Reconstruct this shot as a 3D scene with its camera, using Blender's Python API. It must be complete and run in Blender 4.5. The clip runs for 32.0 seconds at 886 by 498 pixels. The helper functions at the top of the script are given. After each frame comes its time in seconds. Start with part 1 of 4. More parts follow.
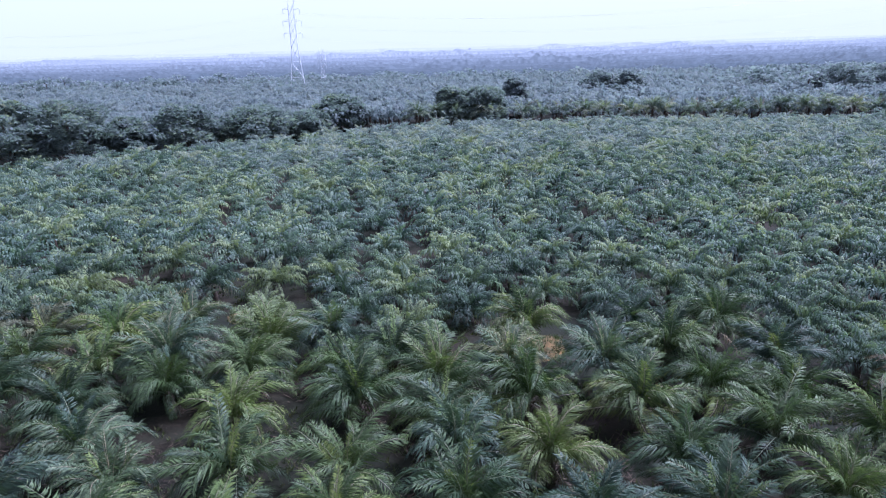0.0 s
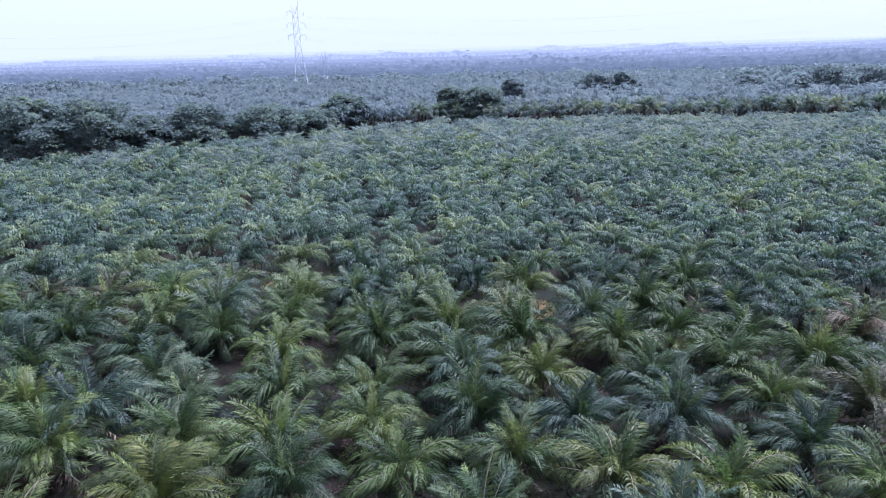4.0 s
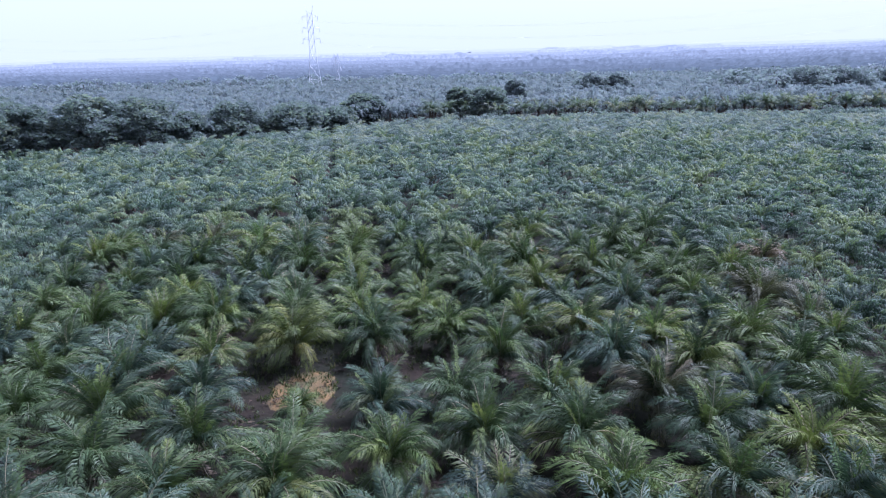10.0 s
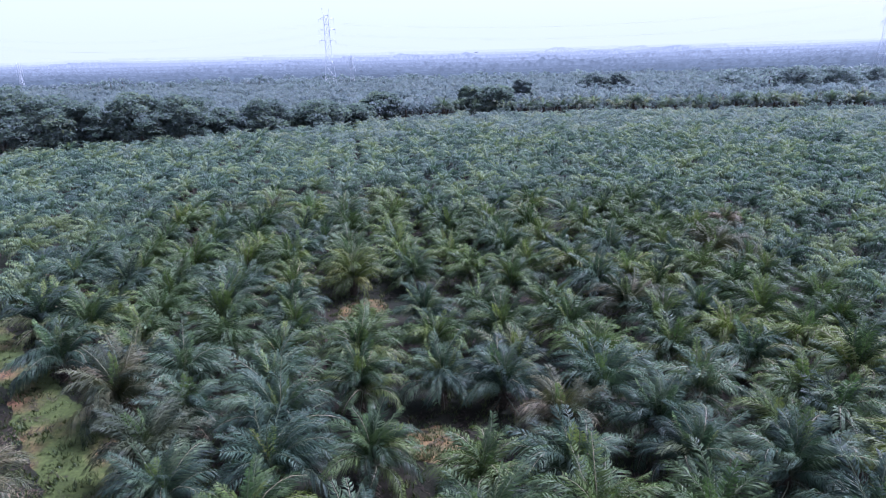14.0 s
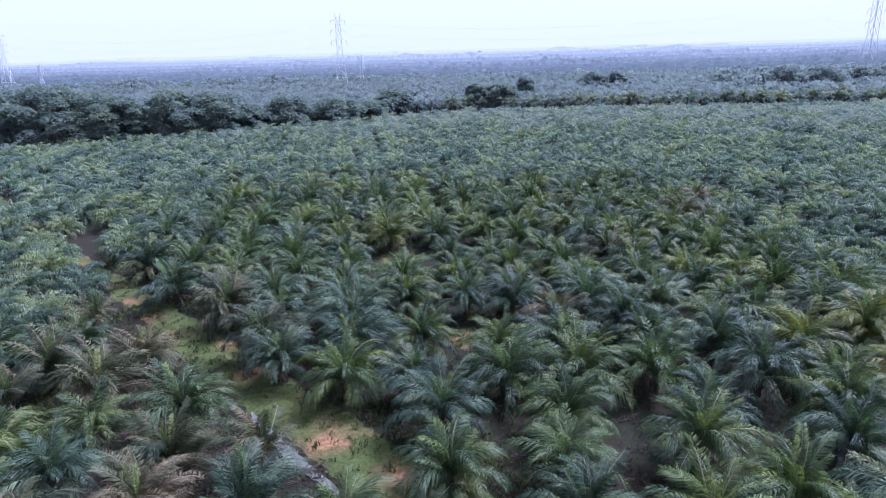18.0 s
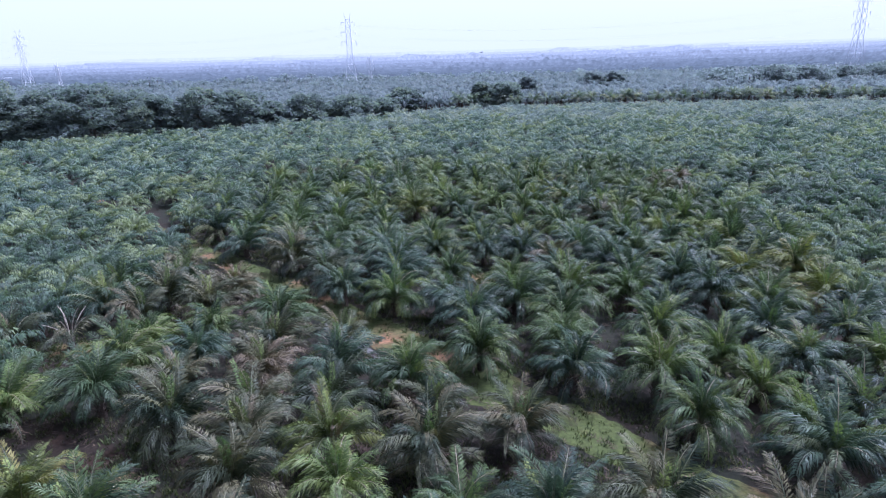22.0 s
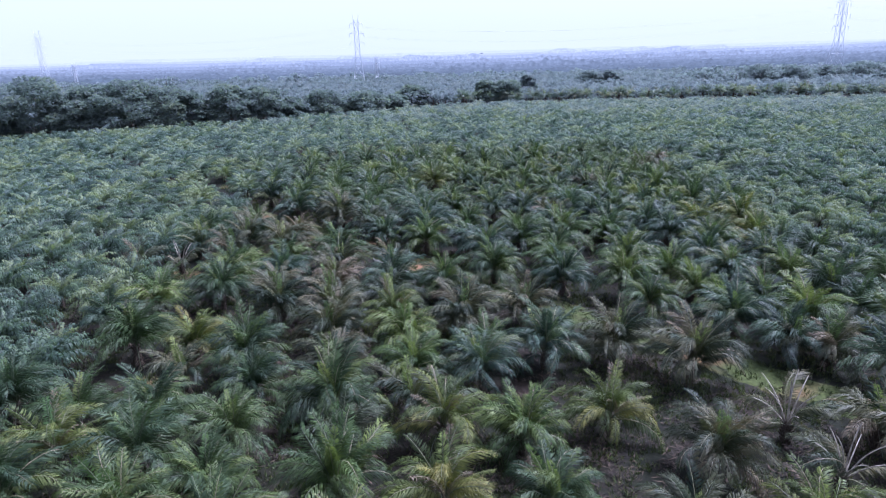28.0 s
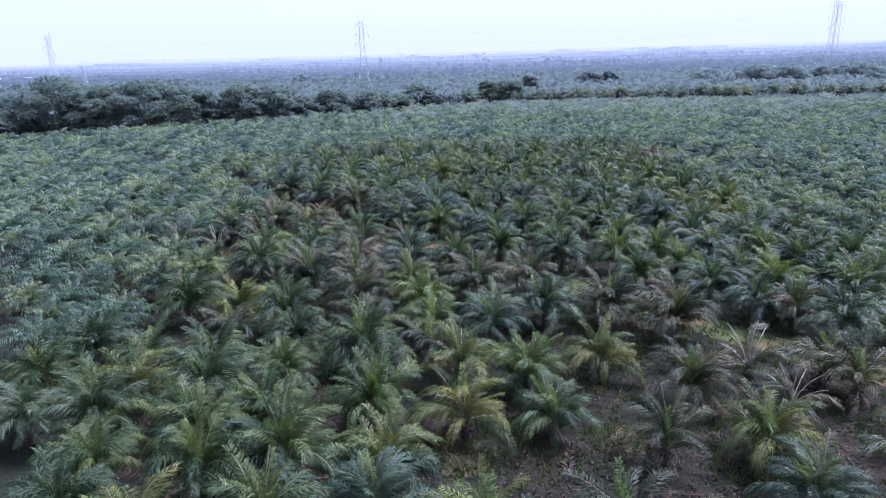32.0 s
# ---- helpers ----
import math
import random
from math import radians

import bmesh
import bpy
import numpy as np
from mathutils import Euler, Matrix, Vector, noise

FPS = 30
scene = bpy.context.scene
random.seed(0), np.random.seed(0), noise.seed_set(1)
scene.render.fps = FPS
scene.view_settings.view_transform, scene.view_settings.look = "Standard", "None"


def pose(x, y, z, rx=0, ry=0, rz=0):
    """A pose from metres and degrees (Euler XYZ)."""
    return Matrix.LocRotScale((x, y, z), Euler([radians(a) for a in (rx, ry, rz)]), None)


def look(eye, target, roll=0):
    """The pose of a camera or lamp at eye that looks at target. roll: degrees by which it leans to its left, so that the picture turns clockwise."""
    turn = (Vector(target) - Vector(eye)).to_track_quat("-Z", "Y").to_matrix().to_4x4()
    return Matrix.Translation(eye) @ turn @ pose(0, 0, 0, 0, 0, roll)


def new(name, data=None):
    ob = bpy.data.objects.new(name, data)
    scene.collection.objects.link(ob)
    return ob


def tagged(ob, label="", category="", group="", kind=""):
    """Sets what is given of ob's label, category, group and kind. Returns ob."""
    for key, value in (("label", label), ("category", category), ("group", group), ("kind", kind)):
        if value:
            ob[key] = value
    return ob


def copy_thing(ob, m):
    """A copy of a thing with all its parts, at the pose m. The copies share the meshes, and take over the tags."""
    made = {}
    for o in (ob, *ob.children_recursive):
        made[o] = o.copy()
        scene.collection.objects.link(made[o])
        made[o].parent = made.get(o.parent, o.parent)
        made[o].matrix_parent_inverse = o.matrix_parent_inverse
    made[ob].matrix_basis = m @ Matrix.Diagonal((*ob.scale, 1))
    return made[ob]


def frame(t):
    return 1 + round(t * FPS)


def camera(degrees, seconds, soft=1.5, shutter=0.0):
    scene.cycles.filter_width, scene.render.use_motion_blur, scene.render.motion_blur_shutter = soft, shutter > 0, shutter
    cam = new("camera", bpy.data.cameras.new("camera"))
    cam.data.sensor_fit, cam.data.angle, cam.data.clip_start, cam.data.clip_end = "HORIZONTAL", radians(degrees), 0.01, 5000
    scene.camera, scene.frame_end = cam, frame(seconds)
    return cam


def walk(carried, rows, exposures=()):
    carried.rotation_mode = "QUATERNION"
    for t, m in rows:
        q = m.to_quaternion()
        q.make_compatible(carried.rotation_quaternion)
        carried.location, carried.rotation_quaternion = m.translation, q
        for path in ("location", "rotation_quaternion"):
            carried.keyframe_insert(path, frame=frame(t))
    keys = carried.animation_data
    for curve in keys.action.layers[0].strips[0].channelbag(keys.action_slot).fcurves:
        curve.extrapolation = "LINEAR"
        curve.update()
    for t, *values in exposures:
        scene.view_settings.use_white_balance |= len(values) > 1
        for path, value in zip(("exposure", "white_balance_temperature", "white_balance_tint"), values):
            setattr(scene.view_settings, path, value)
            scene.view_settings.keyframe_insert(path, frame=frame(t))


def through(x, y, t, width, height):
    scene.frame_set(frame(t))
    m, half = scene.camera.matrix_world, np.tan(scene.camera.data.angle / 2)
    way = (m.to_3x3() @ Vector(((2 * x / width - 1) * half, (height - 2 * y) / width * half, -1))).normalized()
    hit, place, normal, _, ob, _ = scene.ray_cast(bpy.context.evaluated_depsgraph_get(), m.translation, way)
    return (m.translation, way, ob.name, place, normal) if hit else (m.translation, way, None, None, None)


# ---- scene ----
cam = camera(70.0, 32.0, soft=1.2)
PATH = [
    (0, (-0.00, -0.00, 32.44), (-0.724, 9.483, 29.353), -1.67),
    (1, (-0.03, -2.47, 32.50), (-0.760, 7.010, 29.413), -1.70),
    (2, (-0.11, -5.19, 32.57), (-0.826, 4.291, 29.483), -1.69),
    (3, (-0.29, -8.28, 32.64), (-0.998, 1.209, 29.571), -1.63),
    (3.5, (-0.37, -10.00, 32.71), (-1.068, -0.506, 29.638), -1.63),
    (5.5, (-0.58, -17.47, 32.88), (-1.280, -7.974, 29.818), -1.63),
    (6, (-0.71, -19.50, 32.97), (-1.403, -10.005, 29.911), -1.57),
    (7, (-1.08, -23.96, 33.24), (-1.771, -14.467, 30.174), -1.62),
    (8, (-1.16, -28.70, 33.46), (-1.840, -19.199, 30.401), -1.65),
    (9, (-1.45, -33.79, 33.60), (-2.127, -24.292, 30.548), -1.65),
    (10, (-1.98, -39.33, 33.79), (-2.700, -29.835, 30.745), -1.64),
    (11, (-2.44, -45.24, 33.97), (-3.190, -35.745, 30.920), -1.64),
    (12, (-2.64, -50.96, 34.19), (-3.387, -41.468, 31.140), -1.61),
    (13, (-2.79, -56.46, 34.43), (-3.575, -46.967, 31.384), -1.65),
    (14, (-3.07, -62.01, 34.58), (-3.887, -52.522, 31.536), -1.66),
    (14.5, (-3.26, -64.85, 34.66), (-4.076, -55.363, 31.613), -1.67),
    (16.5, (-3.83, -76.23, 34.91), (-4.703, -66.741, 31.858), -1.68),
    (17, (-3.93, -79.16, 35.05), (-4.791, -69.673, 32.000), -1.73),
    (18, (-4.27, -85.16, 35.29), (-5.127, -75.680, 32.238), -1.73),
    (19, (-4.69, -90.78, 35.42), (-5.553, -81.293, 32.372), -1.76),
    (20, (-5.00, -96.35, 35.45), (-5.859, -86.865, 32.402), -1.79),
    (21, (-5.38, -101.91, 35.48), (-6.246, -92.427, 32.436), -1.77),
    (22, (-5.80, -107.55, 35.50), (-6.686, -98.064, 32.457), -1.78),
    (23, (-6.10, -113.10, 35.52), (-6.981, -103.609, 32.479), -1.74),
    (24, (-6.39, -118.34, 35.40), (-7.247, -108.856, 32.356), -1.78),
    (25, (-6.54, -122.90, 35.27), (-7.393, -113.413, 32.226), -1.71),
    (25.5, (-6.59, -124.96, 35.21), (-7.457, -115.470, 32.177), -1.71),
    (27.5, (-7.10, -132.83, 35.07), (-7.979, -123.342, 32.052), -1.66),
    (28, (-7.29, -134.72, 35.08), (-8.166, -125.233, 32.054), -1.72),
    (29, (-7.51, -138.16, 35.10), (-8.390, -128.664, 32.076), -1.78),
    (30, (-7.73, -141.14, 35.20), (-8.610, -131.650, 32.174), -1.72),
    (31, (-7.93, -143.85, 35.33), (-8.815, -134.363, 32.306), -1.74),
    (32, (-8.03, -146.36, 35.37), (-8.927, -136.866, 32.349), -1.71),
]
walk(cam, [(t, look(eye, target, roll)) for t, eye, target, roll in PATH],
     exposures=[(0, 1.76, 4980, 31), (32, 1.76, 4980, 31)])

# ---- light: pale hazy sky, wide soft sun high to one side ----
SUN_ELEVATION, SUN_ROTATION = 58.0, 55.0
world = bpy.data.worlds.new("hazy_sky")
scene.world = world
world.use_nodes = True
wn, wl = world.node_tree.nodes, world.node_tree.links
sky = wn.new("ShaderNodeTexSky")
sky.sky_type, sky.sun_disc = "NISHITA", False
sky.sun_elevation, sky.sun_rotation = radians(SUN_ELEVATION), radians(SUN_ROTATION)
sky.air_density, sky.dust_density, sky.ozone_density = 1.4, 6.0, 1.5
haze = wn.new("ShaderNodeMix")
haze.data_type = "RGBA"
haze.inputs["Factor"].default_value = 0.8
haze.inputs["B"].default_value = (4.9, 5.15, 5.25, 1)
wl.new(sky.outputs["Color"], haze.inputs["A"])
wl.new(haze.outputs["Result"], wn["Background"].inputs["Color"])
wn["Background"].inputs["Strength"].default_value = 0.069

sun_data = bpy.data.lights.new("sun", "SUN")
sun_data.energy, sun_data.angle, sun_data.color = 4.6, radians(20), (1.0, 0.96, 0.9)
sun_ob = new("sun", sun_data)
sun_ob.rotation_euler = (radians(90 - SUN_ELEVATION), 0, radians(180 - SUN_ROTATION))


# ---- materials ----
def material(name, rough=0.6, spec=0.5, metal=0.0):
    m = bpy.data.materials.new(name)
    m.use_nodes = True
    b = m.node_tree.nodes["Principled BSDF"]
    b.inputs["Roughness"].default_value = rough
    b.inputs["Specular IOR Level"].default_value = spec
    b.inputs["Metallic"].default_value = metal
    return m, m.node_tree.nodes, m.node_tree.links, b


def ramp(nodes, links, source, stops):
    r = nodes.new("ShaderNodeValToRGB")
    while len(r.color_ramp.elements) < len(stops):
        r.color_ramp.elements.new(0.5)
    for e, (p, c) in zip(r.color_ramp.elements, stops):
        e.position, e.color = p, (*c, 1)
    links.new(source, r.inputs["Fac"])
    return r.outputs["Color"]


def noise_tex(nodes, links, scale, detail=4.0, coords="Object"):
    c = nodes.new("ShaderNodeTexCoord")
    n = nodes.new("ShaderNodeTexNoise")
    n.inputs["Scale"].default_value, n.inputs["Detail"].default_value = scale, detail
    links.new(c.outputs[coords], n.inputs["Vector"])
    return n.outputs["Fac"]


def blend(nodes, links, fac, a, b, mode="MIX"):
    x = nodes.new("ShaderNodeMix")
    x.data_type, x.blend_type = "RGBA", mode
    for key, v in (("Factor", fac), ("A", a), ("B", b)):
        if isinstance(v, (int, float)):
            x.inputs[key].default_value = v
        elif isinstance(v, tuple):
            x.inputs[key].default_value = (*v, 1)
        else:
            links.new(v, x.inputs[key])
    return x.outputs["Result"]


def bump(nodes, links, bsdf, height, strength=0.4, distance=0.05):
    b = nodes.new("ShaderNodeBump")
    b.inputs["Strength"].default_value, b.inputs["Distance"].default_value = strength, distance
    links.new(height, b.inputs["Height"])
    links.new(b.outputs["Normal"], bsdf.inputs["Normal"])


def leaf_material(name, stops, by_attribute=False, rough=0.52, through=0.26, haze_sheen=0.0, lit=(1.3, 1.4, 0.8), gloss=0.18):
    """Foliage: tint varies from frond to frond and softly along the blade; part of the light passes through; a pale
    bluish sheen imitates haze.
    """
    m, n, l, b = material(name, rough, gloss)
    if by_attribute:
        a = n.new("ShaderNodeAttribute")
        a.attribute_name = "tone"
        source = a.outputs["Fac"]
    else:
        a = n.new("ShaderNodeObjectInfo")
        source = a.outputs["Random"]
    b.inputs["Sheen Weight"].default_value, b.inputs["Sheen Roughness"].default_value = haze_sheen, 0.6
    b.inputs["Sheen Tint"].default_value = (0.80, 0.90, 1.0, 1)
    col = ramp(n, l, source, stops)
    spots = ramp(n, l, noise_tex(n, l, 2.3, 3.0), [(0.32, (0.62, 0.64, 0.66)), (0.68, (1.42, 1.36, 1.2))])
    col = blend(n, l, 1.0, col, spots, "MULTIPLY")
    l.new(col, b.inputs["Base Color"])
    t = n.new("ShaderNodeBsdfTranslucent")
    l.new(blend(n, l, 1.0, col, lit, "MULTIPLY"), t.inputs["Color"])
    mix = n.new("ShaderNodeMixShader")
    mix.inputs["Fac"].default_value = through
    l.new(b.outputs["BSDF"], mix.inputs[1])
    l.new(t.outputs["BSDF"], mix.inputs[2])
    l.new(mix.outputs["Shader"], n["Material Output"].inputs["Surface"])
    return m


GREENS = [(0.0, (0.016, 0.029, 0.017)), (0.3, (0.029, 0.049, 0.026)), (0.58, (0.045, 0.069, 0.031)),
          (0.82, (0.058, 0.082, 0.030)), (0.96, (0.070, 0.090, 0.031)), (1.0, (0.084, 0.095, 0.034))]
BLUES = [(0.0, (0.014, 0.025, 0.019)), (0.35, (0.027, 0.048, 0.034)), (0.7, (0.042, 0.067, 0.045)), (0.95, (0.058, 0.083, 0.046)), (1.0, (0.080, 0.092, 0.043))]
LIMES = [(0.0, (0.019, 0.034, 0.014)), (0.35, (0.034, 0.056, 0.022)), (0.7, (0.054, 0.082, 0.028)), (1.0, (0.086, 0.110, 0.032))]
OLIVES = [(0.0, (0.014, 0.024, 0.015)), (0.3, (0.030, 0.038, 0.022)), (0.6, (0.047, 0.052, 0.029)),
          (0.86, (0.069, 0.066, 0.038)), (1.0, (0.094, 0.076, 0.053))]
YELLOWS = [(0.0, (0.028, 0.040, 0.017)), (0.5, (0.060, 0.080, 0.024)), (0.85, (0.092, 0.102, 0.029)), (1.0, (0.115, 0.106, 0.036))]
# paler and bluer with each distance band: haze painted into the leaf colour
CLOSE_HAZE_GREENS = [(0.0, (0.021, 0.039, 0.027)), (0.4, (0.040, 0.067, 0.044)), (0.75, (0.062, 0.092, 0.053)), (1.0, (0.088, 0.113, 0.052))]
MID_HAZE_GREENS = [(0.0, (0.026, 0.049, 0.040)), (0.4, (0.047, 0.078, 0.057)), (0.75, (0.072, 0.105, 0.066)), (1.0, (0.102, 0.130, 0.064))]
FIELD_HAZE_GREENS = [(0.0, (0.051, 0.075, 0.069)), (0.4, (0.075, 0.107, 0.094)), (0.75, (0.102, 0.132, 0.105)), (1.0, (0.128, 0.147, 0.098))]
# bluish grey haze painted over the far palms and woods
FAR_HAZE_GREENS = [(0.0, (0.086, 0.110, 0.121)), (0.4, (0.098, 0.124, 0.132)), (0.75, (0.110, 0.135, 0.136)), (1.0, (0.122, 0.144, 0.136))]
leaf_green = leaf_material("palm_leaf_green", GREENS, through=0.26)
leaf_blue = leaf_material("palm_leaf_blue_green", BLUES, through=0.26, haze_sheen=0.03)
leaf_lime = leaf_material("palm_leaf_lime", LIMES, through=0.28)
leaf_olive = leaf_material("palm_leaf_olive", OLIVES, rough=0.55, through=0.2)
leaf_yellow = leaf_material("palm_leaf_yellow", YELLOWS, rough=0.55)
leaf_young = leaf_material("palm_leaf_young", [(0.0, (0.055, 0.095, 0.04)), (0.5, (0.09, 0.13, 0.048)), (1.0, (0.15, 0.18, 0.065))], through=0.25)
leaf_dry = leaf_material("palm_leaf_dry", [(0.0, (0.055, 0.043, 0.03)), (0.5, (0.095, 0.075, 0.055)), (1.0, (0.16, 0.13, 0.10))], rough=0.8, through=0.1)
leaf_mid = leaf_material("palm_leaf_mid_haze", MID_HAZE_GREENS, True, rough=0.55, through=0.36, haze_sheen=0.10, lit=(1.3, 1.4, 0.95))
leaf_close = leaf_material("palm_leaf_close_haze", CLOSE_HAZE_GREENS, True, through=0.36, haze_sheen=0.08, lit=(1.3, 1.4, 0.9))
leaf_field = leaf_material("palm_leaf_field_haze", FIELD_HAZE_GREENS, True, rough=0.6, through=0.5, haze_sheen=0.30, lit=(1.15, 1.25, 1.0))
leaf_far = leaf_material("palm_leaf_far_haze", FAR_HAZE_GREENS, True, rough=0.7, through=0.56, haze_sheen=0.2, lit=(1.1, 1.2, 1.15))
leaf_edge = leaf_material("palm_leaf_tall_haze", FIELD_HAZE_GREENS, rough=0.6, through=0.48, haze_sheen=0.3)
# edge trees' leaf colour is lightened and blued, with haze painted in
leaf_tree = leaf_material("broad_leaf", [(0.0, (0.060, 0.082, 0.082)), (0.5, (0.086, 0.116, 0.106)), (0.85, (0.118, 0.146, 0.106)), (1.0, (0.14, 0.16, 0.095))], True, rough=0.8, through=0.58, haze_sheen=0.35, lit=(1.1, 1.2, 1.0))
leaf_wood = leaf_material("broad_leaf_far_haze", FAR_HAZE_GREENS, True, rough=0.8, through=0.55, haze_sheen=0.5, lit=(1.1, 1.2, 1.0))
# brown litter tones darkened to carry the shade between the crowns
leaf_litter = leaf_material("shaded_dry_litter", [(0.0, (0.008, 0.006, 0.005)), (0.5, (0.018, 0.013, 0.010)), (1.0, (0.065, 0.048, 0.036))], True, rough=0.85, through=0.05)
leaf_weed = leaf_material("weed_leaf", [(0.0, (0.022, 0.034, 0.012)), (0.5, (0.040, 0.052, 0.017)), (1.0, (0.085, 0.078, 0.030))], True)


def rib_material():
    m, n, l, b = material("palm_rib", 0.5)
    o = n.new("ShaderNodeObjectInfo")
    l.new(ramp(n, l, o.outputs["Random"], [(0, (0.04, 0.055, 0.024)), (0.6, (0.075, 0.085, 0.040)), (1, (0.17, 0.14, 0.085))]), b.inputs["Base Color"])
    return m


def trunk_material():
    m, n, l, b = material("palm_trunk", 0.9, 0.2)
    f = noise_tex(n, l, 7.0, 6.0)
    l.new(ramp(n, l, f, [(0.25, (0.018, 0.014, 0.011)), (0.55, (0.05, 0.038, 0.028)), (0.8, (0.11, 0.09, 0.07))]), b.inputs["Base Color"])
    bump(n, l, b, f, 0.8, 0.06)
    return m


def bark_material():
    m, n, l, b = material("tree_bark", 0.9, 0.2)
    f = noise_tex(n, l, 3.0, 6.0)
    l.new(ramp(n, l, f, [(0.3, (0.06, 0.05, 0.04)), (0.7, (0.17, 0.15, 0.12))]), b.inputs["Base Color"])
    bump(n, l, b, f, 0.6, 0.05)
    return m


bare_mat, bn, bl, bb = material("bare_rib", 0.8, 0.2)
bl.new(ramp(bn, bl, noise_tex(bn, bl, 1.6), [(0.35, (0.13, 0.11, 0.085)), (0.65, (0.30, 0.27, 0.22))]), bb.inputs["Base Color"])
rib_mat, trunk_mat, bark_mat = rib_material(), trunk_material(), bark_material()


def soil_material(name, stops, wide, fine):
    """Earth with grass and litter: broad patches, small stains and grain."""
    m, n, l, b = material(name, 0.95, 0.15)
    broad = ramp(n, l, noise_tex(n, l, wide, 5.0), stops)
    grain = ramp(n, l, noise_tex(n, l, fine, 6.0), [(0.3, (0.55, 0.55, 0.55)), (0.7, (1.4, 1.35, 1.3))])
    l.new(blend(n, l, 1.0, broad, grain, "MULTIPLY"), b.inputs["Base Color"])
    bump(n, l, b, noise_tex(n, l, fine * 0.6, 6.0), 0.7, 0.12)
    return m


# soil painted near black for the shade under the palms; reddish patches stay
ground_mat = soil_material("shaded_plantation_soil", [(0.30, (0.004, 0.006, 0.003)), (0.48, (0.007, 0.008, 0.004)), (0.66, (0.013, 0.009, 0.006)), (0.84, (0.038, 0.021, 0.012))], 0.11, 2.4)
grass_mat = soil_material("track_grass", [(0.28, (0.022, 0.032, 0.009)), (0.50, (0.034, 0.044, 0.012)), (0.58, (0.052, 0.046, 0.018)), (0.70, (0.115, 0.064, 0.034))], 0.16, 3.0)
steel_mat = material("galvanised_steel", 0.5, 0.5, 0.3)
steel_mat[3].inputs["Base Color"].default_value = (0.42, 0.44, 0.47, 1)
steel_mat = steel_mat[0]


# ---- mesh helpers ----
def mesh_from(name, verts, tris, materials, index=None, tone=None):
    """A triangle mesh from numpy arrays, with a material index and a tone for each triangle."""
    me = bpy.data.meshes.new(name)
    v, f = np.asarray(verts, np.float32), np.asarray(tris, np.int32)
    me.vertices.add(len(v))
    me.vertices.foreach_set("co", v.ravel())
    me.loops.add(f.size)
    me.loops.foreach_set("vertex_index", f.ravel())
    me.polygons.add(len(f))
    me.polygons.foreach_set("loop_start", np.arange(0, f.size, 3, dtype=np.int32))
    for m in materials:
        me.materials.append(m)
    if index is not None:
        me.polygons.foreach_set("material_index", np.asarray(index, np.int32))
    if tone is not None:
        me.attributes.new("tone", "FLOAT", "FACE").data.foreach_set("value", np.asarray(tone, np.float32))
    me.update(calc_edges=True)
    return me


def part(name, me, parent, label="", m=None):
    ob = new(name, me)
    ob.parent = parent
    if m is not None:
        ob.matrix_basis = m
    return tagged(ob, label)


def tube(points, radii, sides=5):
    """A tapered tube along points; returns verts and triangles."""
    pts = np.asarray(points, float)
    d = np.gradient(pts, axis=0)
    d /= np.linalg.norm(d, axis=1)[:, None] + 1e-9
    ref = np.where(np.abs(d[:, 2:3]) > 0.9, np.array([[1.0, 0, 0]]), np.array([[0, 0, 1.0]]))
    a = np.cross(d, ref)
    a /= np.linalg.norm(a, axis=1)[:, None]
    b = np.cross(d, a)
    ang = np.linspace(0, 2 * np.pi, sides, endpoint=False)
    v = (pts[:, None] + np.asarray(radii)[:, None, None] * (np.cos(ang)[None, :, None] * a[:, None] + np.sin(ang)[None, :, None] * b[:, None])).reshape(-1, 3)
    f = []
    for i in range(len(pts) - 1):
        for j in range(sides):
            k = (j + 1) % sides
            f += [(i * sides + j, i * sides + k, (i + 1) * sides + k), (i * sides + j, (i + 1) * sides + k, (i + 1) * sides + j)]
    return v, np.array(f)


def join(pieces):
    vs, fs, n = [], [], 0
    for v, f in pieces:
        vs.append(v)
        fs.append(np.asarray(f) + n)
        n += len(v)
    return np.concatenate(vs), np.concatenate(fs)


